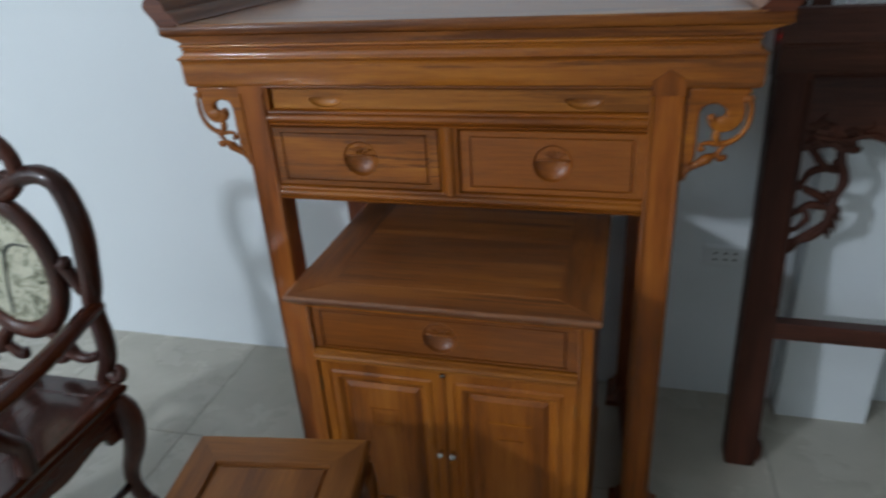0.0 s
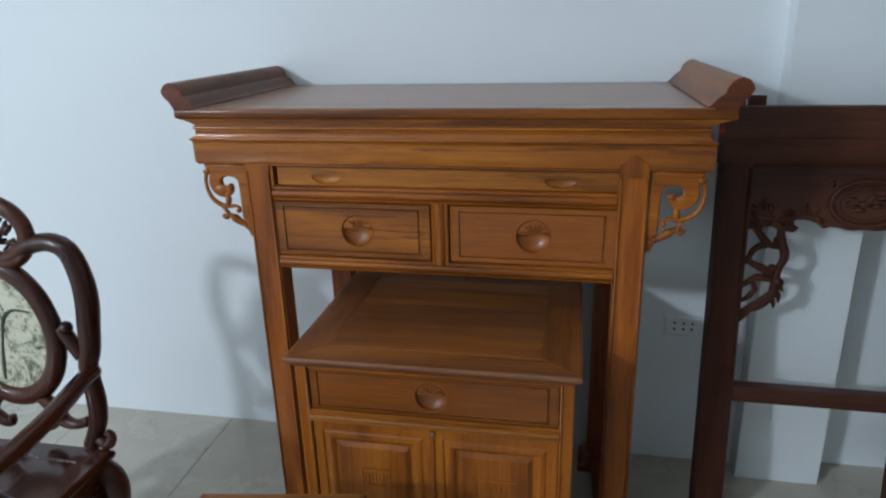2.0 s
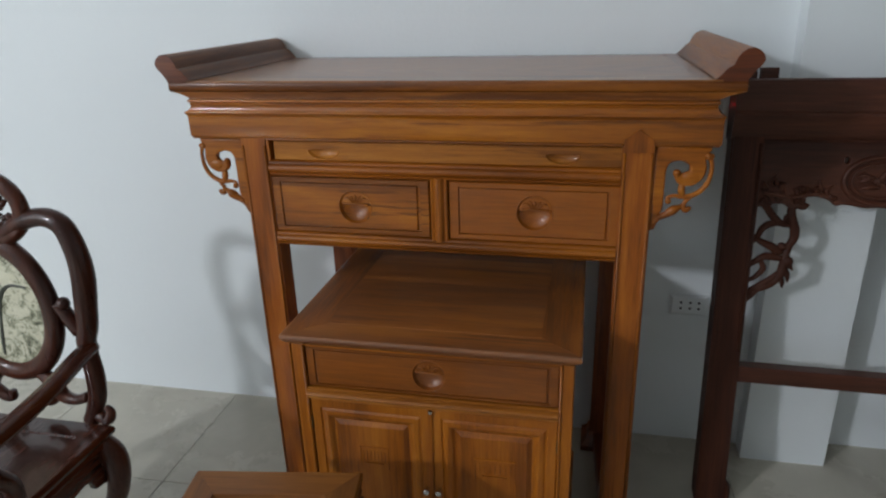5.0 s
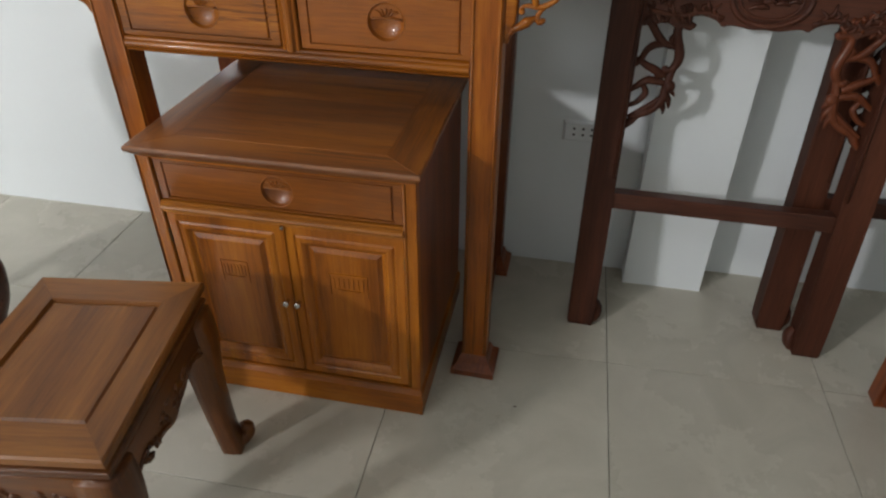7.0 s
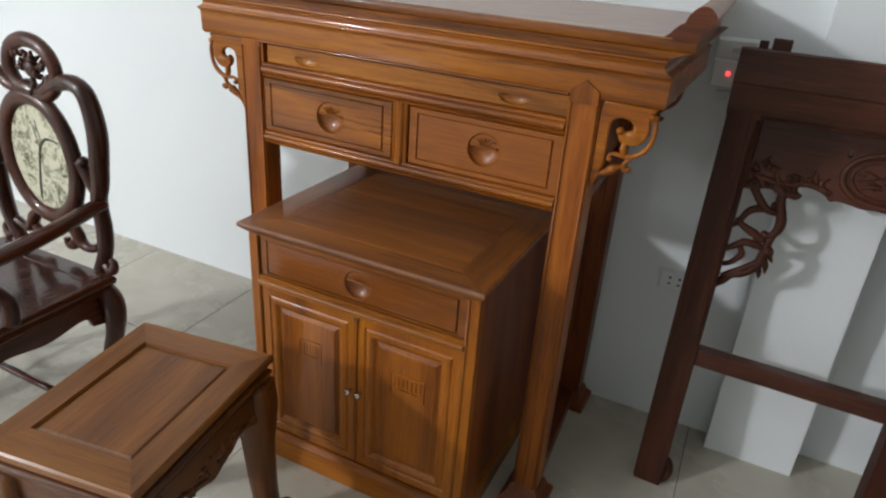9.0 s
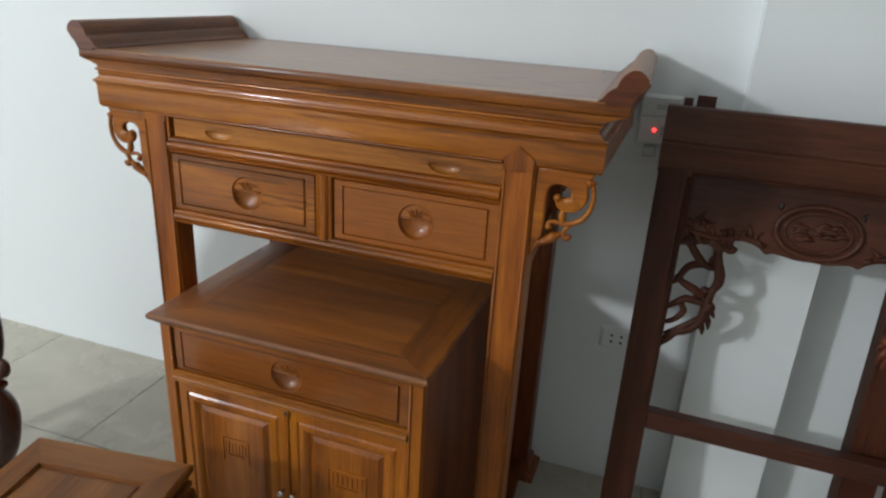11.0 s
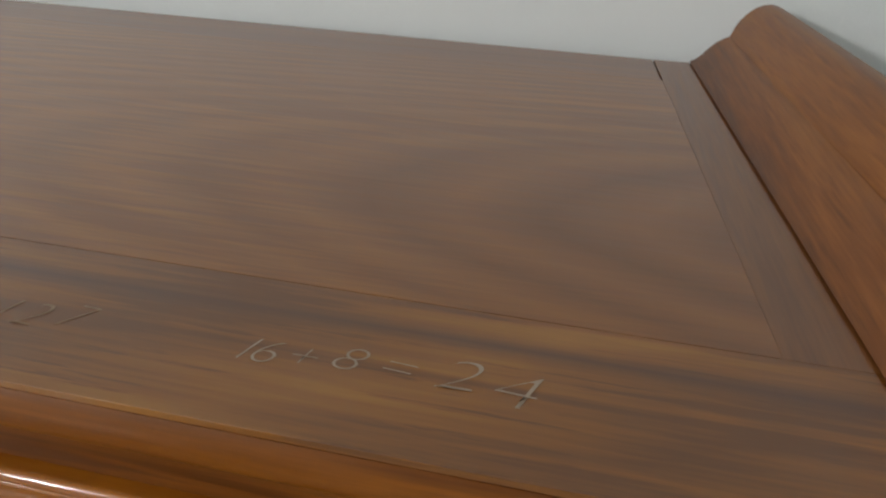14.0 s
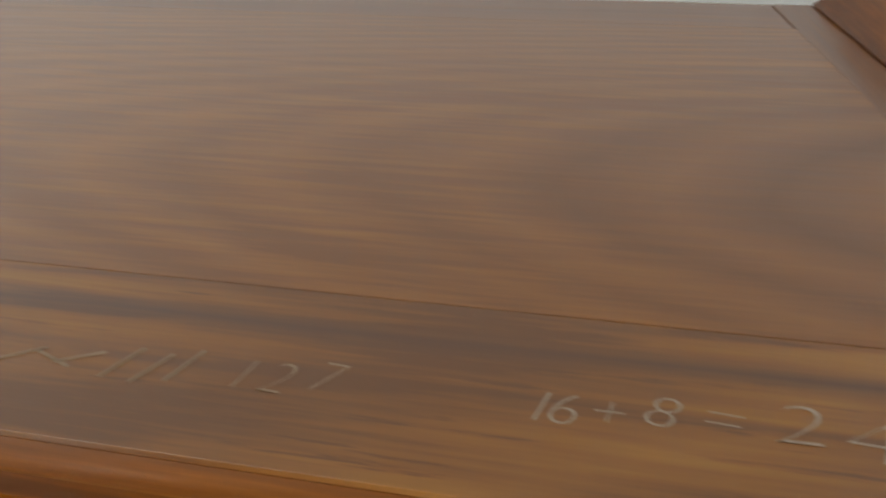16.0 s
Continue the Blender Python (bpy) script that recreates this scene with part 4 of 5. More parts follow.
stool_top()
stool_apron(SW - 0.03, SD - 0.021, True)
stool_apron(SD - 0.03, SW - 0.021, False)
for sx in (-1, 1):
    for sy in (-1, 1):
        leg = cabriole(sx, sy, sx * (SW - 0.036), sy * (SD - 0.036), SH - 0.066, stool, stool_shaded_z, 0.037, 0.042)
        bm = bmesh.new()
        for j in range(5):
            a = sx * (SW - 0.03 + 0.012) if j % 2 else sx * (SW - 0.03)
            b = sy * (SD - 0.03) if j % 2 else sy * (SD - 0.03 + 0.012)
            ball((a, b, SH - 0.10 - 0.022 * j), 0.0105 - 0.001 * j, bm, (1, 1, 1.4), 8, 6)
        part("knee_carving", bm, stool_shaded_z, leg, smooth=True)

# ---- the rosewood armchair ----
chair = thing("armchair", "dark glossy rosewood armchair with a marble panel in its back", "armchair", R @ pose(-1.083, -0.181, 0) @ Matrix.Diagonal((1, 1, 1.03, 1)))
CH = 0.405


def oval(cx, cz, a, b, y, n=28):
    return [(cx + a * math.cos(t), y, cz + b * math.sin(t)) for t in (2 * math.pi * k / n for k in range(n))]


def chair_back():
    y = 0.0
    ring = tube(oval(0, 0.712, 0.146, 0.178, y), 0.026, seg=12, n=2, closed=True, flat=0.8)
    rim = part("medallion_frame", ring, rose_z, chair, "oval frame round the marble", smooth=True)
    bm = bmesh.new()
    face = [bm.verts.new((x, -0.004, z)) for x, _, z in oval(0, 0.712, 0.135, 0.167, 0, 40)]
    back = [bm.verts.new((v.co.x, 0.008, v.co.z)) for v in face]
    bm.faces.new(face)
    bm.faces.new(back)
    for i in range(40):
        bm.faces.new((face[i], face[(i + 1) % 40], back[(i + 1) % 40], back[i]))
    stone = part("marble_panel", bm, marble, chair, "cream marble with dark landscape-like veins")
    bm = tube([(-0.03, -0.0045, 0.58, 0.004), (-0.022, -0.0045, 0.63, 0.006), (-0.008, -0.0045, 0.69, 0.004), (0.012, -0.0045, 0.75, 0.006), (0.045, -0.0045, 0.775, 0.004), (0.09, -0.0045, 0.772, 0.003)], 0.005, seg=6, n=4, flat=0.25)
    tube([(0.008, -0.0045, 0.74, 0.002), (-0.004, -0.0045, 0.79, 0.002), (-0.012, -0.0045, 0.82, 0.002)], 0.002, bm, 6, 3, flat=0.25)
    tube([(0.022, -0.0045, 0.76, 0.002), (0.012, -0.0045, 0.79, 0.002), (0.006, -0.0045, 0.825, 0.002)], 0.002, bm, 6, 3, flat=0.25)
    part("vein", bm, ink, stone, "dark branching vein")
    disc = tube(oval(0.036, 0.97, 0.098, 0.075, y, 20), 0.021, seg=12, n=2, closed=True, flat=0.85)
    crest = part("crest_ring", disc, rose_z, chair, "ring round the carved crest", smooth=True)
    rnd = random.Random(4)
    bm = ball((0.036, 0.0, 0.97), 0.03, squash=(1, 0.5, 0.9))
    for k in range(26):
        a, q = rnd.uniform(0, 6.28), rnd.uniform(0.3, 0.88)
        c = (0.036 + 0.09 * q * math.cos(a), rnd.uniform(-0.008, 0.004), 0.97 + 0.066 * q * math.sin(a))
        b = a + rnd.uniform(-1, 1)
        tube([(c[0] - 0.014 * math.cos(b), c[1] + 0.004, c[2] - 0.014 * math.sin(b), 0.003), (c[0], c[1] - 0.004, c[2], 0.0085), (c[0] + 0.016 * math.cos(b + 0.5), c[1] + 0.003, c[2] + 0.016 * math.sin(b + 0.5), 0.003)], 0.006, bm, 6, 3)
    part("flower_carving", bm, rose_z, crest, "openwork flowers", smooth=True)
    part("crest_link", tube([(-0.03, 0, 0.905, 0.02), (0.0, 0, 0.915, 0.024), (0.04, 0, 0.905, 0.02)], 0.02, seg=10, n=4), rose_z, chair, smooth=True)
    for s in (-1, 1):
        c = s * 1.0
        post = tube([(c * 0.03, 0, 0.908, 0.014), (c * 0.075, 0, 0.912, 0.019), (c * 0.115, 0, 0.935, 0.021), (c * 0.16, 0, 0.95, 0.022), (c * 0.203, 0, 0.952, 0.023), (c * 0.240, 0, 0.93, 0.025),
                     (c * 0.259, 0, 0.87, 0.027), (c * 0.261, 0, 0.81, 0.028), (c * 0.250, 0, 0.74, 0.027), (c * 0.240, 0, 0.68, 0.025), (c * 0.226, 0, 0.64, 0.024), (c * 0.224, 0, 0.60, 0.023),
                     (c * 0.226, 0, 0.54, 0.024), (c * 0.218, 0, 0.48, 0.023), (c * 0.196, 0, 0.43, 0.022), (c * 0.182, 0, CH, 0.022)], 0.025, seg=12, n=5)
        part("back_post", post, rose_z, chair, "looping back post", smooth=True)
        knob = ball((c * 0.188, -0.004, 0.737), 0.017)
        tube([(c * 0.17, 0, 0.737), (c * 0.19, 0, 0.70), (c * 0.215, 0, 0.66)], 0.018, knob, 8, 4)
        part("scroll_knob", knob, rose_z, chair, smooth=True)
        scroll = tube([(c * 0.06, 0, 0.535, 0.016), (c * 0.095, 0, 0.505, 0.02), (c * 0.115, 0, 0.47, 0.018), (c * 0.15, 0, 0.462, 0.014), (c * 0.19, 0, 0.475, 0.014)], 0.016, seg=10, n=5)
        tube([(c * 0.10, 0, 0.48, 0.014), (c * 0.075, 0, 0.455, 0.016), (c * 0.05, 0, 0.45, 0.012), (c * 0.045, 0, 0.47, 0.01)], 0.014, scroll, 10, 5)
        tube([(c * 0.20, 0, 0.43, 0.016), (c * 0.235, -0.004, 0.415, 0.017), (c * 0.25, -0.004, 0.438, 0.012), (c * 0.238, -0.004, 0.452, 0.008)], 0.014, scroll, 10, 5)
        part("lower_scroll", scroll, rose_z, chair, "carved scroll under the marble", smooth=True)
        arm = tube([(c * 0.232, 0.004, 0.622, 0.023), (c * 0.240, -0.06, 0.618, 0.024), (c * 0.262, -0.18, 0.61, 0.024), (c * 0.272, -0.32, 0.602, 0.025), (c * 0.262, -0.44, 0.598, 0.027), (c * 0.25, -0.475, 0.584, 0.026), (c * 0.25, -0.47, 0.565, 0.018)], 0.024, seg=12, n=5, up=(0, 0, 1), flat=0.85)
        part("arm", arm, rose_y, chair, "rounded sloping arm", smooth=True)
        sup = tube([(c * 0.256, -0.40, 0.59, 0.018), (c * 0.268, -0.37, 0.53, 0.02), (c * 0.262, -0.33, 0.47, 0.02), (c * 0.252, -0.33, CH, 0.022)], 0.02, seg=10, n=5)
        part("arm_support", sup, rose_z, chair, smooth=True)


chair_back()
SX, SY0, SY1 = 0.254, -0.5, -0.012
part("seat_frame", rings([(-SX + 0.012, SX - 0.012, SY0 + 0.012, SY1 - 0.012, CH - 0.05), (-SX + 0.006, SX - 0.006, SY0 + 0.006, SY1 - 0.006, CH - 0.042), (-SX + 0.01, SX - 0.01, SY0 + 0.01, SY1 - 0.01, CH - 0.03),
                          (-SX, SX, SY0, SY1, CH - 0.022), (-SX - 0.003, SX + 0.003, SY0 - 0.003, SY1 + 0.003, CH - 0.012), (-SX, SX, SY0, SY1, CH - 0.003), (-SX + 0.004, SX - 0.004, SY0 + 0.004, SY1 - 0.004, CH),
                          (-SX + 0.06, SX - 0.06, SY0 + 0.06, SY1 - 0.06, CH), (-SX + 0.064, SX - 0.064, SY0 + 0.064, SY1 - 0.064, CH - 0.004)]), rose_y, chair, "framed wooden seat")
for s in (-1, 1):
    n = [(SY0 + 0.03, CH - 0.05), (SY0 + 0.03, CH - 0.15)] + [tuple(q) for q in smooth_line([(SY0 + 0.07, CH - 0.14), (-0.36, CH - 0.105), (-0.24, CH - 0.12), (-0.12, CH - 0.105), (SY1 - 0.08, CH - 0.14)], 5)] + [(SY1 - 0.03, CH - 0.15), (SY1 - 0.03, CH - 0.05)]
    part("apron", cut_sheet([n], 0.022, 0.004, Matrix(((0, 0, 1, s * (SX - 0.03)), (1, 0, 0, 0), (0, 1, 0, 0), (0, 0, 0, 1)))), rose_y, chair)
for y in (SY0 + 0.03, SY1 - 0.03):
    n = [(-SX + 0.04, CH - 0.05), (-SX + 0.04, CH - 0.15)] + [tuple(q) for q in smooth_line([(-SX + 0.08, CH - 0.14), (-0.1, CH - 0.105), (0, CH - 0.12), (0.1, CH - 0.105), (SX - 0.06, CH - 0.14)], 5)] + [(SX - 0.04, CH - 0.15), (SX - 0.04, CH - 0.05)]
    part("apron", cut_sheet([n], 0.022, 0.004, Matrix(((1, 0, 0, 0), (0, 0, 1, y), (0, 1, 0, 0), (0, 0, 0, 1)))), rose_y, chair)
for s in (-1, 1):
    for y, q in ((SY0 + 0.02, -1), (SY1 - 0.02, 1)):
        leg = tube([(s * (SX - 0.03), y, CH - 0.045, 0.03), (s * (SX - 0.004), y, CH - 0.075, 0.034), (s * (SX + 0.002), y, CH - 0.12, 0.032), (s * (SX - 0.014), y, CH - 0.19, 0.028), (s * (SX - 0.048), y, 0.14, 0.023), (s * (SX - 0.058), y, 0.085, 0.021),
                    (s * (SX - 0.05), y, 0.045, 0.021), (s * (SX - 0.03), y, 0.022, 0.02), (s * (SX - 0.006), y, 0.022, 0.014)], 0.03, seg=12, n=5)
        part("leg", leg, rose_z, chair, "cabriole leg", smooth=True)
    part("stretcher", tube([(s * (SX - 0.06), SY0 + 0.02, 0.085), (s * (SX - 0.06), -0.24, 0.085), (s * (SX - 0.06), SY1 - 0.02, 0.085)], 0.0115, seg=8, n=2, up=(0, 0, 1)), rose_y, chair, smooth=True)
part("stretcher", tube([(-SX + 0.06, -0.212, 0.085), (0, -0.212, 0.085), (SX - 0.06, -0.212, 0.085)], 0.0115, seg=8, n=2, up=(0, 0, 1)), rose_y, chair, smooth=True)

# ---- the dark table frames that lean against the wall ----


def dark_frame(m, label, warm):
    """A table front without its top: two legs, a stretcher, a moulded rail with tenons, and a carved apron."""
    f = thing("table_frame", label, "table frame", m, "dark table frames against the wall")
    w, leg, depth = 0.735, 0.08, 0.075
    for s, x0 in ((1, 0.0), (-1, w - leg)):
        bm = rings([(x0 + 0.006, x0 + leg - 0.006, 0.004, depth - 0.004, 0), (x0, x0 + leg, 0, depth, 0.012), (x0, x0 + leg, 0, depth, 0.10), (x0, x0 + leg, 0, depth, 1.15)])
        bmesh.ops.bevel(bm, geom=[e for e in bm.edges if abs(e.verts[0].co.z - e.verts[1].co.z) > 0.05], offset=0.005, segments=2, affect="EDGES")
        lg = part("leg", bm, dark_z, f, "square leg with a scrolled toe")
        inner = x0 + leg if s > 0 else x0
        toe = tube([(inner - s * 0.004, depth / 2, 0.012, 0.014), (inner + s * 0.006, depth / 2, 0.03, 0.016), (inner + s * 0.008, depth / 2, 0.055, 0.013), (inner - s * 0.002, depth / 2, 0.075, 0.008)], 0.015, seg=8, n=4, flat=1.8, up=(0, 1, 0))
        part("toe", toe, dark_z, lg, smooth=True)
        part("bead", tube([(inner - s * 0.008, -0.001, 0.5), (inner - s * 0.008, -0.001, 0.8), (inner - s * 0.008, -0.001, 1.07)], 0.005, seg=6, n=1), dark_z, lg, smooth=True)
    part("stretcher", box(leg - 0.002, w - leg + 0.002, 0.006, 0.05, 0.405, 0.452, 0.004), dark_x, f, "square stretcher bar")
    prof = [(0.0, 1.075), (0.004, 1.08), (0.0, 1.086), (-0.004, 1.095), (-0.012, 1.12), (-0.019, 1.14), (-0.016, 1.147), (-0.02, 1.152), (-0.02, 1.212), (-0.016, 1.226), (-0.01, 1.23), (depth, 1.23), (depth, 1.075)]
    rail = part("top_rail", prism(prof, lambda p, q, s: (s, p, q), -0.003, w + 0.02), dark_x, f, "moulded top rail")
    for a, b, h in ((0.03, 0.05, 0.018), (0.058, 0.10, 0.026), (w - 0.17, w - 0.148, 0.012), (w - 0.148, w - 0.085, 0.024)):
        part("tenon", box(a, b, 0.03, 0.055, 1.229, 1.23 + h, 0.002), dark_x, rail, "bare tenon")
    # carved apron
    x0, x1, c = leg, w - leg, w / 2
    lowline = [(x0, 0.90), (x0 + 0.03, 0.905), (x0 + 0.06, 0.912), (x0 + 0.085, 0.9), (x0 + 0.11, 0.914), (x0 + 0.122, 0.931), (x0 + 0.15, 0.931), (x0 + 0.175, 0.922), (x0 + 0.19, 0.91), (x0 + 0.205, 0.914), (c - 0.06, 0.912), (c - 0.03, 0.907), (c, 0.909)]
    lowline += [(2 * c - x, z) for x, z in lowline[-2::-1]]
    out = [(x0, 1.08)] + [tuple(q) for q in smooth_line(lowline, 3)] + [(x1, 1.08)]
    eyes = [[(c + s * 0.085 + 0.006 * math.cos(t), 1.028 + 0.009 * math.sin(t)) for t in (6.283 * k / 8 for k in range(8))] for s in (-1, 1)]
    ap = part("apron", cut_sheet([out, *eyes], 0.02, 0.003, Matrix(((1, 0, 0, 0), (0, 0, 1, 0.034), (0, 1, 0, 0), (0, 0, 0, 1)))), dark_x, f, "carved apron with a central roundel")
    yb = 0.022
    bm = tube([(c + 0.088 * math.cos(t), yb, 0.978 + 0.06 * math.sin(t)) for t in (6.283 * k / 20 for k in range(20))], 0.007, seg=8, n=2, closed=True)
    tube([(c + 0.07 * math.cos(t), yb, 0.978 + 0.045 * math.sin(t)) for t in (6.283 * k / 16 for k in range(16))], 0.004, bm, 6, 2, closed=True)
    rnd = random.Random(11)
    for k in range(16):
        a, q = rnd.uniform(0, 6.28), rnd.uniform(0.1, 0.85)
        p = (c + 0.062 * q * math.cos(a), yb + 0.002, 0.978 + 0.038 * q * math.sin(a))
        tube([(p[0] - 0.016, p[1], p[2] - 0.003, 0.003), (p[0], p[1] - 0.004, p[2] + 0.004, 0.006), (p[0] + 0.016, p[1], p[2] - 0.002, 0.003)], 0.005, bm, 6, 3)
    for s in (-1, 1):
        for k in range(13):
            t = k / 12
            bx = c + s * (0.105 + 0.16 * t)
            bz = 0.925 + 0.02 * math.sin(9 * t) + 0.02 * t
            tube([(bx, yb + 0.003, bz, 0.004), (bx + s * 0.008, yb - 0.004, bz + 0.009, 0.005), (bx + s * (0.012 - 0.02 * (k % 2)), yb + 0.002, bz + 0.017 + 0.006 * (k % 3), 0.0015)], 0.006, bm, 6, 3)
        tube([(c + s * 0.10, yb, 0.93, 0.005), (c + s * 0.15, yb, 0.942, 0.006), (c + s * 0.2, yb, 0.93, 0.006), (c + s * 0.27, yb, 0.94, 0.005)], 0.006, bm, 8, 4)
    part("leaf_carving", bm, dark_x, ap, smooth=True)
    # openwork corner brackets: a trailing vine with leaves
    for s, xi, mat in ((1, leg, dark_z), (-1, w - leg, warm)):
        y = 0.032
        bm = bmesh.new()

        def vine(pts, bm=bm, xi=xi, s=s):
            tube([(xi + s * 0.93 * a, y, 0.914 - 0.92 * b, 0.87 * r if r > 0.009 else 1.3 * r) for a, b, r in pts], 0.008, bm, 8, 4, flat=0.9)
        # the main stem in two S-curves, and the leaf at its foot
        vine([(0.134, 0.0, 0.006), (0.126, 0.01, 0.011), (0.108, 0.006, 0.0115), (0.096, 0.018, 0.0125), (0.1, 0.046, 0.0135), (0.111, 0.08, 0.0145), (0.110, 0.107, 0.0135), (0.097, 0.128, 0.0105), (0.083, 0.129, 0.008), (0.079, 0.119, 0.005)])
        vine([(0.104, 0.124, 0.006), (0.097, 0.146, 0.0115), (0.093, 0.178, 0.0135), (0.09, 0.207, 0.0145), (0.073, 0.238, 0.0105), (0.05, 0.252, 0.009), (0.03, 0.264, 0.0095), (0.012, 0.282, 0.009), (-0.004, 0.302, 0.006)])
        vine([(0.095, 0.2, 0.009), (0.106, 0.215, 0.006), (0.109, 0.236, 0.0015)])
        vine([(0.097, 0.178, 0.008), (0.11, 0.188, 0.0055), (0.119, 0.2, 0.0015)])
        vine([(0.088, 0.222, 0.007), (0.095, 0.238, 0.005), (0.097, 0.254, 0.0015)])
        # crossing tendrils back to the leg
        vine([(0.018, -0.004, 0.009), (0.034, 0.02, 0.0075), (0.055, 0.047, 0.008), (0.074, 0.061, 0.0068), (0.098, 0.066, 0.005)])
        vine([(0.096, 0.03, 0.004), (0.084, 0.045, 0.0055), (0.088, 0.058, 0.003)])
        vine([(-0.002, 0.122, 0.005), (0.012, 0.108, 0.0055), (0.026, 0.078, 0.0068), (0.044, 0.064, 0.0075), (0.068, 0.062, 0.005)])
        vine([(0.004, 0.1, 0.004), (0.024, 0.116, 0.0065), (0.055, 0.131, 0.0085), (0.084, 0.148, 0.007)])
        vine([(0.056, 0.131, 0.005), (0.064, 0.144, 0.006), (0.066, 0.156, 0.003)])
        vine([(-0.002, 0.192, 0.005), (0.016, 0.178, 0.0065), (0.04, 0.161, 0.008), (0.062, 0.162, 0.0075), (0.086, 0.166, 0.006)])
        vine([(0.0, 0.236, 0.005), (0.02, 0.226, 0.0055), (0.04, 0.2, 0.0065), (0.036, 0.184, 0.0055), (0.028, 0.172, 0.004)])
        vine([(0.004, 0.272, 0.005), (0.026, 0.256, 0.006), (0.058, 0.232, 0.0065), (0.084, 0.208, 0.006)])
        for k in range(20):                    # leaves that climb onto the apron's corner
            a, b = rnd.uniform(0.006, 0.115), rnd.uniform(-0.004, 0.05)
            t = rnd.uniform(-0.9, 0.9)
            tube([(xi + s * a, 0.026, 0.905 + b, 0.003), (xi + s * (a + 0.008 * math.sin(t)), 0.022, 0.905 + b + 0.008, 0.0058), (xi + s * (a + 0.018 * math.sin(1.5 * t)), 0.025, 0.905 + b + 0.017, 0.0015)], 0.006, bm, 6, 3)
        ball((xi + s * 0.094, y - 0.004, 0.905 - 0.15), 0.0155, bm, (1, 0.7, 1), 10, 7)
        part("bracket", bm, mat, f, "openwork carved vine bracket", smooth=True)
    return f


LEAN = -6.0
dark_frame(pose(0.705, 0.268, 0, LEAN, 0, 0), "dark brown carved table frame without its top, leaning against the wall", red_z)
dark_frame(pose(1.276, 0.372, 0, LEAN, 0, 0), "dark brown carved table frame standing behind another one", dark_z)

# ---- the bench whose leg comes into view ----
bench = thing("bench", "light reddish-brown wooden bench with straight legs and low rails", "bench", R @ pose(1.545, -0.01, 0))
for x in (0.0, 0.5):
    for y in (0.09, -0.3):
        part("leg", box(x, x + 0.055, y, y + 0.055, 0, 0.44, 0.004), side_z, bench)
    part("rail", box(x + 0.01, x + 0.045, -0.246, 0.091, 0.03, 0.07, 0.003), side_y, bench)
for y in (0.1, -0.29):
    part("rail", box(0.054, 0.501, y, y + 0.035, 0.03, 0.075, 0.003), side_y, bench)
part("seat", box(-0.01, 0.57, -0.32, 0.165, 0.44, 0.47, 0.005), side_y, bench)

# ---- fittings on the wall ----
sock = thing("wall_socket", "white plastic double wall socket with six pin holes", "socket", R @ pose(0.685, WALL_V, 0.502))
part("plate", rings([(-0.058, 0.058, -0.035, 0.035, 0), (-0.058, 0.058, -0.035, 0.035, -0.002), (-0.05, 0.05, -0.027, 0.027, -0.0105)], lambda a, b, c: (a, c, b)), wall_plastic, sock)
for cx in (-0.024, 0.004, 0.03):
    for cz in (-0.009, 0.011):
        part("pin_hole", lathe([(0.0042, 0.0), (0.0042, 0.0004)], (cx, -0.0106, cz), "y", seg=10), hole_black, sock)
brk = thing("breaker_box", "white plastic breaker box with a red indicator light", "breaker box", R @ pose(0.684, WALL_V, 1.131))
part("housing", rings([(-0.042, 0.042, -0.036, 0.036, 0), (-0.042, 0.042, -0.036, 0.036, -0.035), (-0.038, 0.038, -0.032, 0.032, -0.042)], lambda a, b, c: (a, c, b)), white_plastic, brk)
part("indicator", lathe([(0.0052, 0.0), (0.0048, 0.002), (0.003, 0.0035), (0.0, 0.0038)], (-0.001, -0.042, 0.002), "y", seg=14), glow, brk, "glowing red light", smooth=True)
part("switch_toggle", box(0.014, 0.026, -0.047, -0.04, -0.014, 0.014, 0.002), grey_plastic, brk)
box2 = thing("switch_box", "grey-white plastic switch box above the breaker", "switch box", R @ pose(0.69, WALL_V, 1.192))
part("housing", rings([(-0.05, 0.05, -0.027, 0.027, 0), (-0.05, 0.05, -0.027, 0.027, -0.028), (-0.045, 0.045, -0.022, 0.022, -0.034)], lambda a, b, c: (a, c, b)), white_plastic, box2)
part("switch_toggle", box(-0.01, 0.016, -0.039, -0.032, -0.007, 0.007, 0.002), grey_plastic, box2)
clip = thing("cable_clip", "small white plastic junction piece under the breaker box", "junction box", R @ pose(0.678, WALL_V, 1.07))
part("housing", rings([(-0.016, 0.016, -0.014, 0.014, 0), (-0.016, 0.016, -0.014, 0.014, -0.012), (-0.013, 0.013, -0.011, 0.011, -0.016)], lambda a, b, c: (a, c, b)), white_plastic, clip)

# ---- chalk on the tabletop ----


def chalk_text(parent, body, x, y, size, turn, material, thin=-0.028, wide=1.0):
    cu = bpy.data.curves.new("writing", "FONT")
    cu.body, cu.size, cu.align_x, cu.align_y, cu.offset, cu.shear = body, size, "CENTER", "CENTER", thin * size, 0.25
    ob = new("writing", cu)
    me = bpy.data.meshes.new_from_object(ob.evaluated_get(bpy.context.evaluated_depsgraph_get()))
    bpy.data.objects.remove(ob)
    bpy.data.curves.remove(cu)
    me.transform(pose(x, y, TZ + 0.00025, 0, 0, turn) @ Matrix.Diagonal((wide, 1, 1, 1)))
    part("character", me, material, parent)


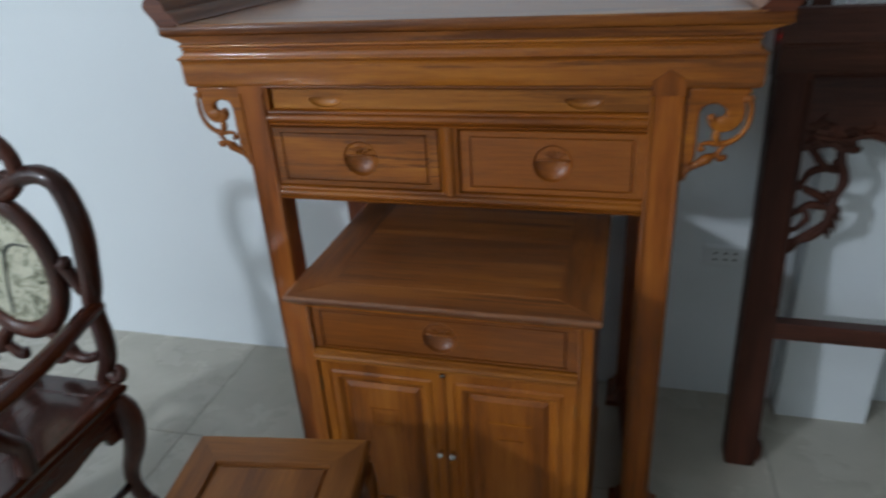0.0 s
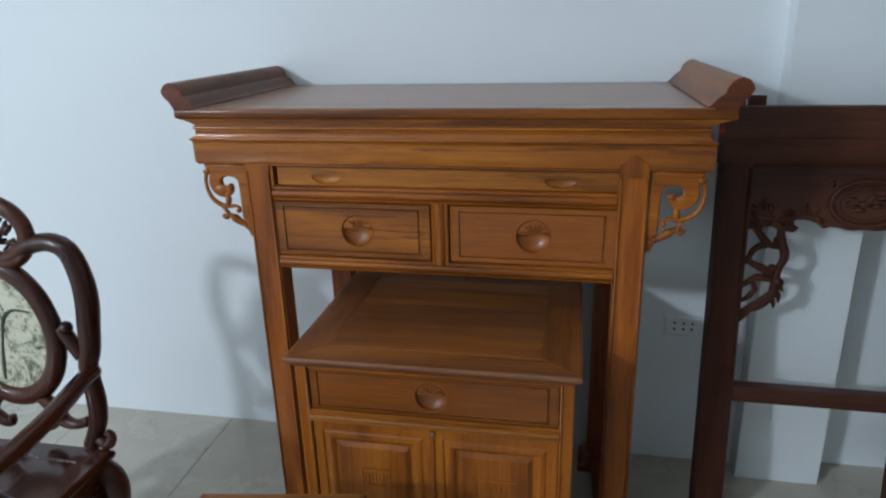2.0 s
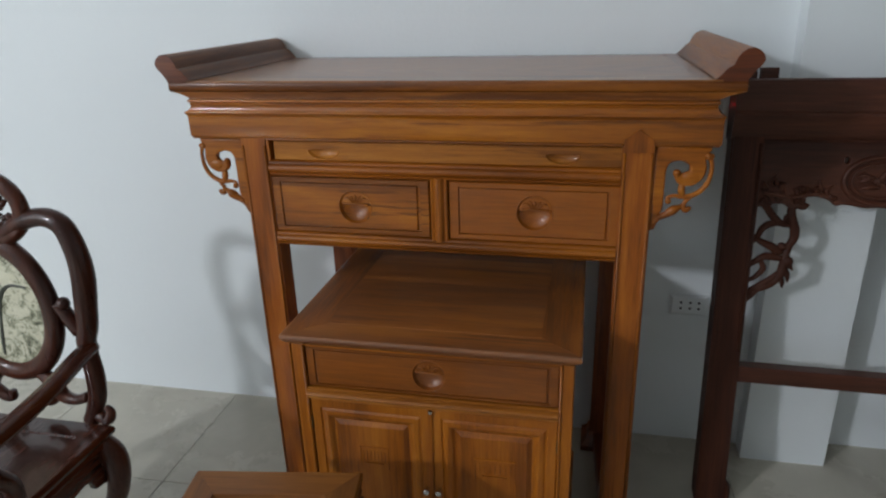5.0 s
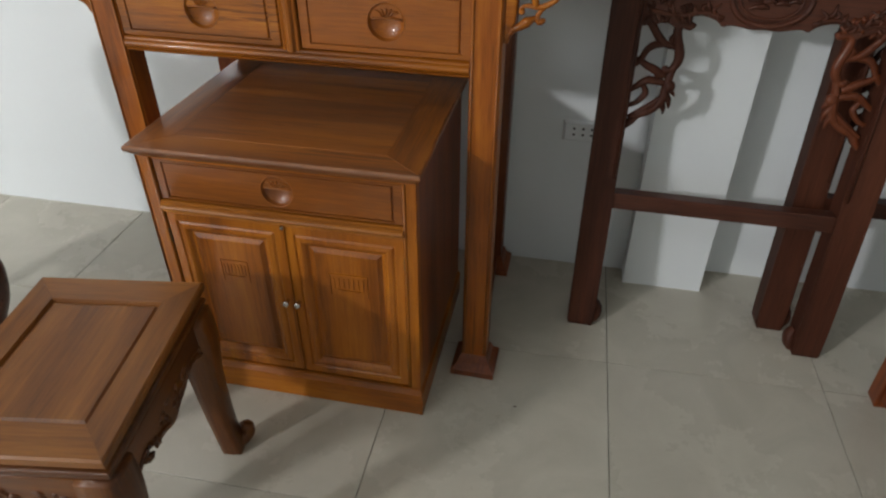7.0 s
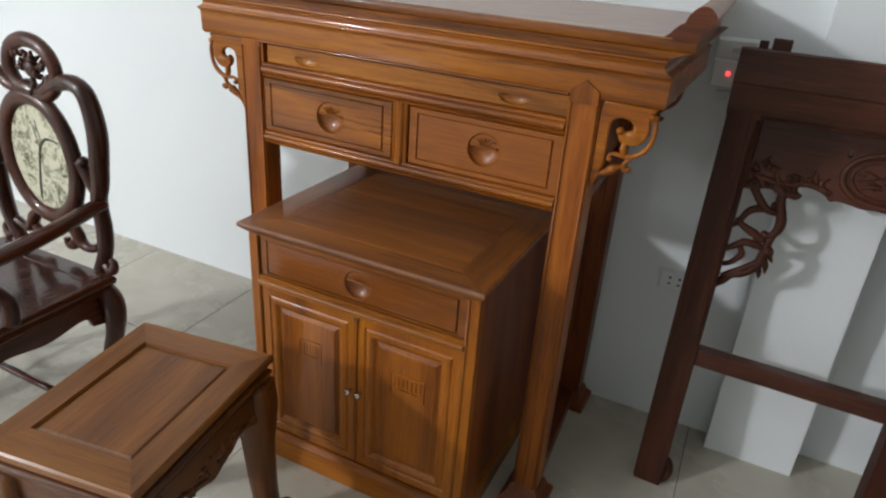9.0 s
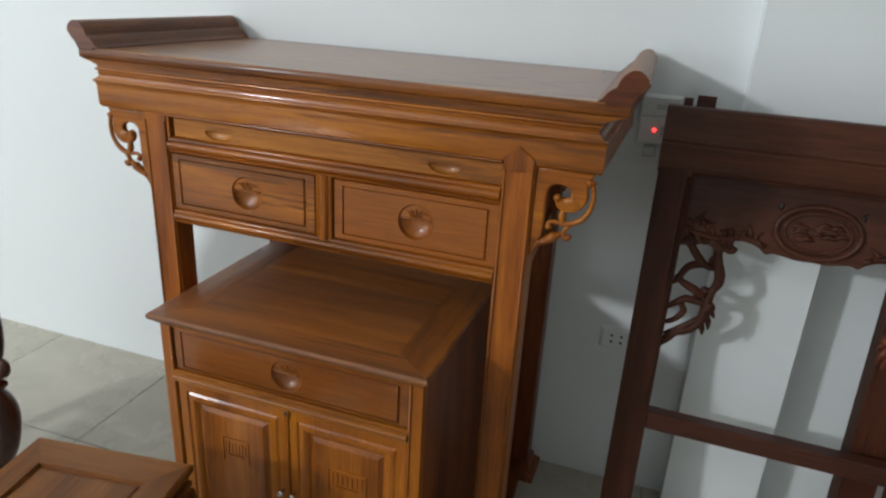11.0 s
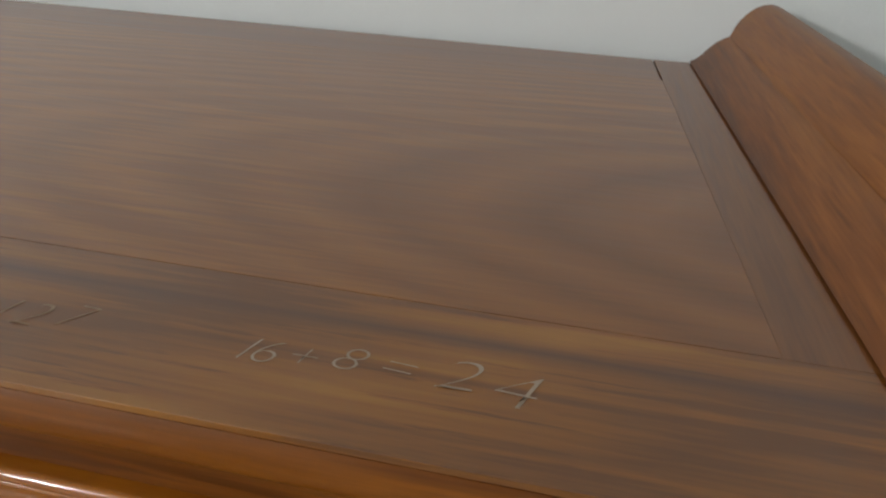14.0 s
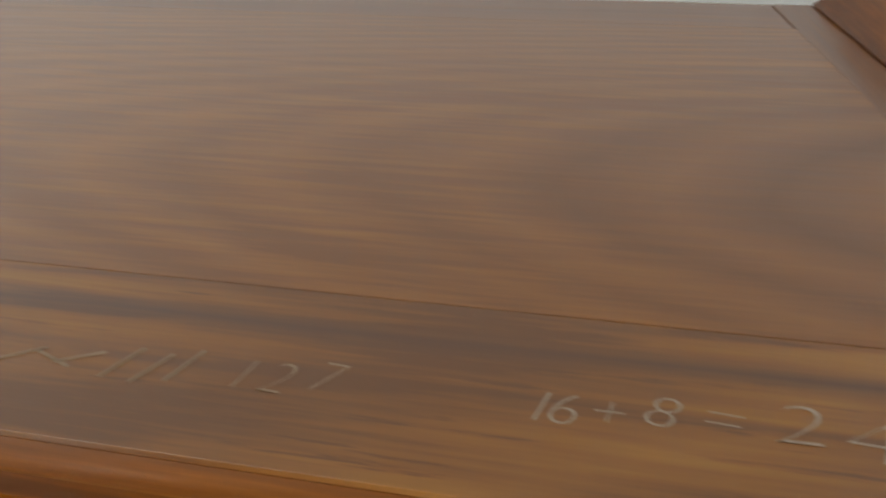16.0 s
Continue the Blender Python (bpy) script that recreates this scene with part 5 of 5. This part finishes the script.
sums = thing("chalk_sum", "chalk figures 16+8=24 written on the tabletop", "writing")
for ch, x, y, size, turn, wide in (("1", 0.3515, 0.0290, 0.021, -6, 1.0), ("6", 0.3590, 0.0290, 0.021, -4, 1.1), ("+", 0.3730, 0.0295, 0.021, 0, 1.1), ("8", 0.3900, 0.0330, 0.021, -12, 1.1),
                                   ("=", 0.4085, 0.0325, 0.020, -4, 1.3), ("2", 0.4315, 0.0340, 0.025, 0, 1.4), ("4", 0.4515, 0.0310, 0.029, -4, 1.3)):
    chalk_text(sums, ch, x, y, size, turn, chalk, wide=wide)
older = thing("chalk_number", "half-rubbed chalk number 127 on the tabletop", "writing")
for ch, x, y in (("1", 0.249, 0.027), ("2", 0.262, 0.027), ("7", 0.278, 0.030)):
    chalk_text(older, ch, x, y, 0.022, -4, chalk_faint)
marks = thing("chalk_marks", "rubbed unreadable chalk strokes on the tabletop", "writing")
for x, y, turn in ((0.165, 0.024, 30), (0.178, 0.024, -20), (0.188, 0.026, 25), (0.205, 0.026, 62), (0.217, 0.025, 60), (0.228, 0.028, 66)):
    me = box(-0.009, 0.009, -0.0006, 0.0006, 0, 0.0001, 0)
    me.transform(pose(x, y, TZ + 0.0002, 0, 0, turn))
    part("stroke", me, chalk_faint, marks)

# ---- chips of wood on the floor ----
for x, y, turn, size in ((0.592, -0.108, 20, 0.004), (0.633, -0.413, 75, 0.006), (0.766, -0.389, 100, 0.009)):
    chip = part("wood_chip", rings([(-size, size, -0.0016, 0.0016, 0.0), (-size, 0.7 * size, -0.0012, 0.0016, 0.0012), (-0.6 * size, 0.5 * size, -0.0006, 0.001, 0.002)]), dark_x)
    chip.matrix_world = pose(x, y, 0.0, 0, 0, turn)
    tagged(chip, "tiny dark chip of wood lying on the tile floor", "wood chip", "wood chips on the floor")

# ---- floor tiles, one mesh shared by all ----
T = 0.592
tile_bm = rings([(0.0011, T - 0.0011, 0.0011, T - 0.0011, -0.006), (0.0011, T - 0.0011, 0.0011, T - 0.0011, -0.0006), (0.0018, T - 0.0018, 0.0018, T - 0.0018, 0.0)], cap=(False, True))
tile_me = bpy.data.meshes.new("tile")
bmesh.ops.recalc_face_normals(tile_bm, faces=tile_bm.faces)
tile_bm.to_mesh(tile_me)
tile_bm.free()
tile_me.materials.append(tile_mat)
TILES = R.inverted() @ pose(0.833, 0.118, 0, 0, 0, 2.0)
for i in range(-9, 8):
    for j in range(-11, 1):
        t = new("tile", tile_me)
        t.parent = floor
        t.matrix_local = TILES @ pose(T * i, T * j, 0)
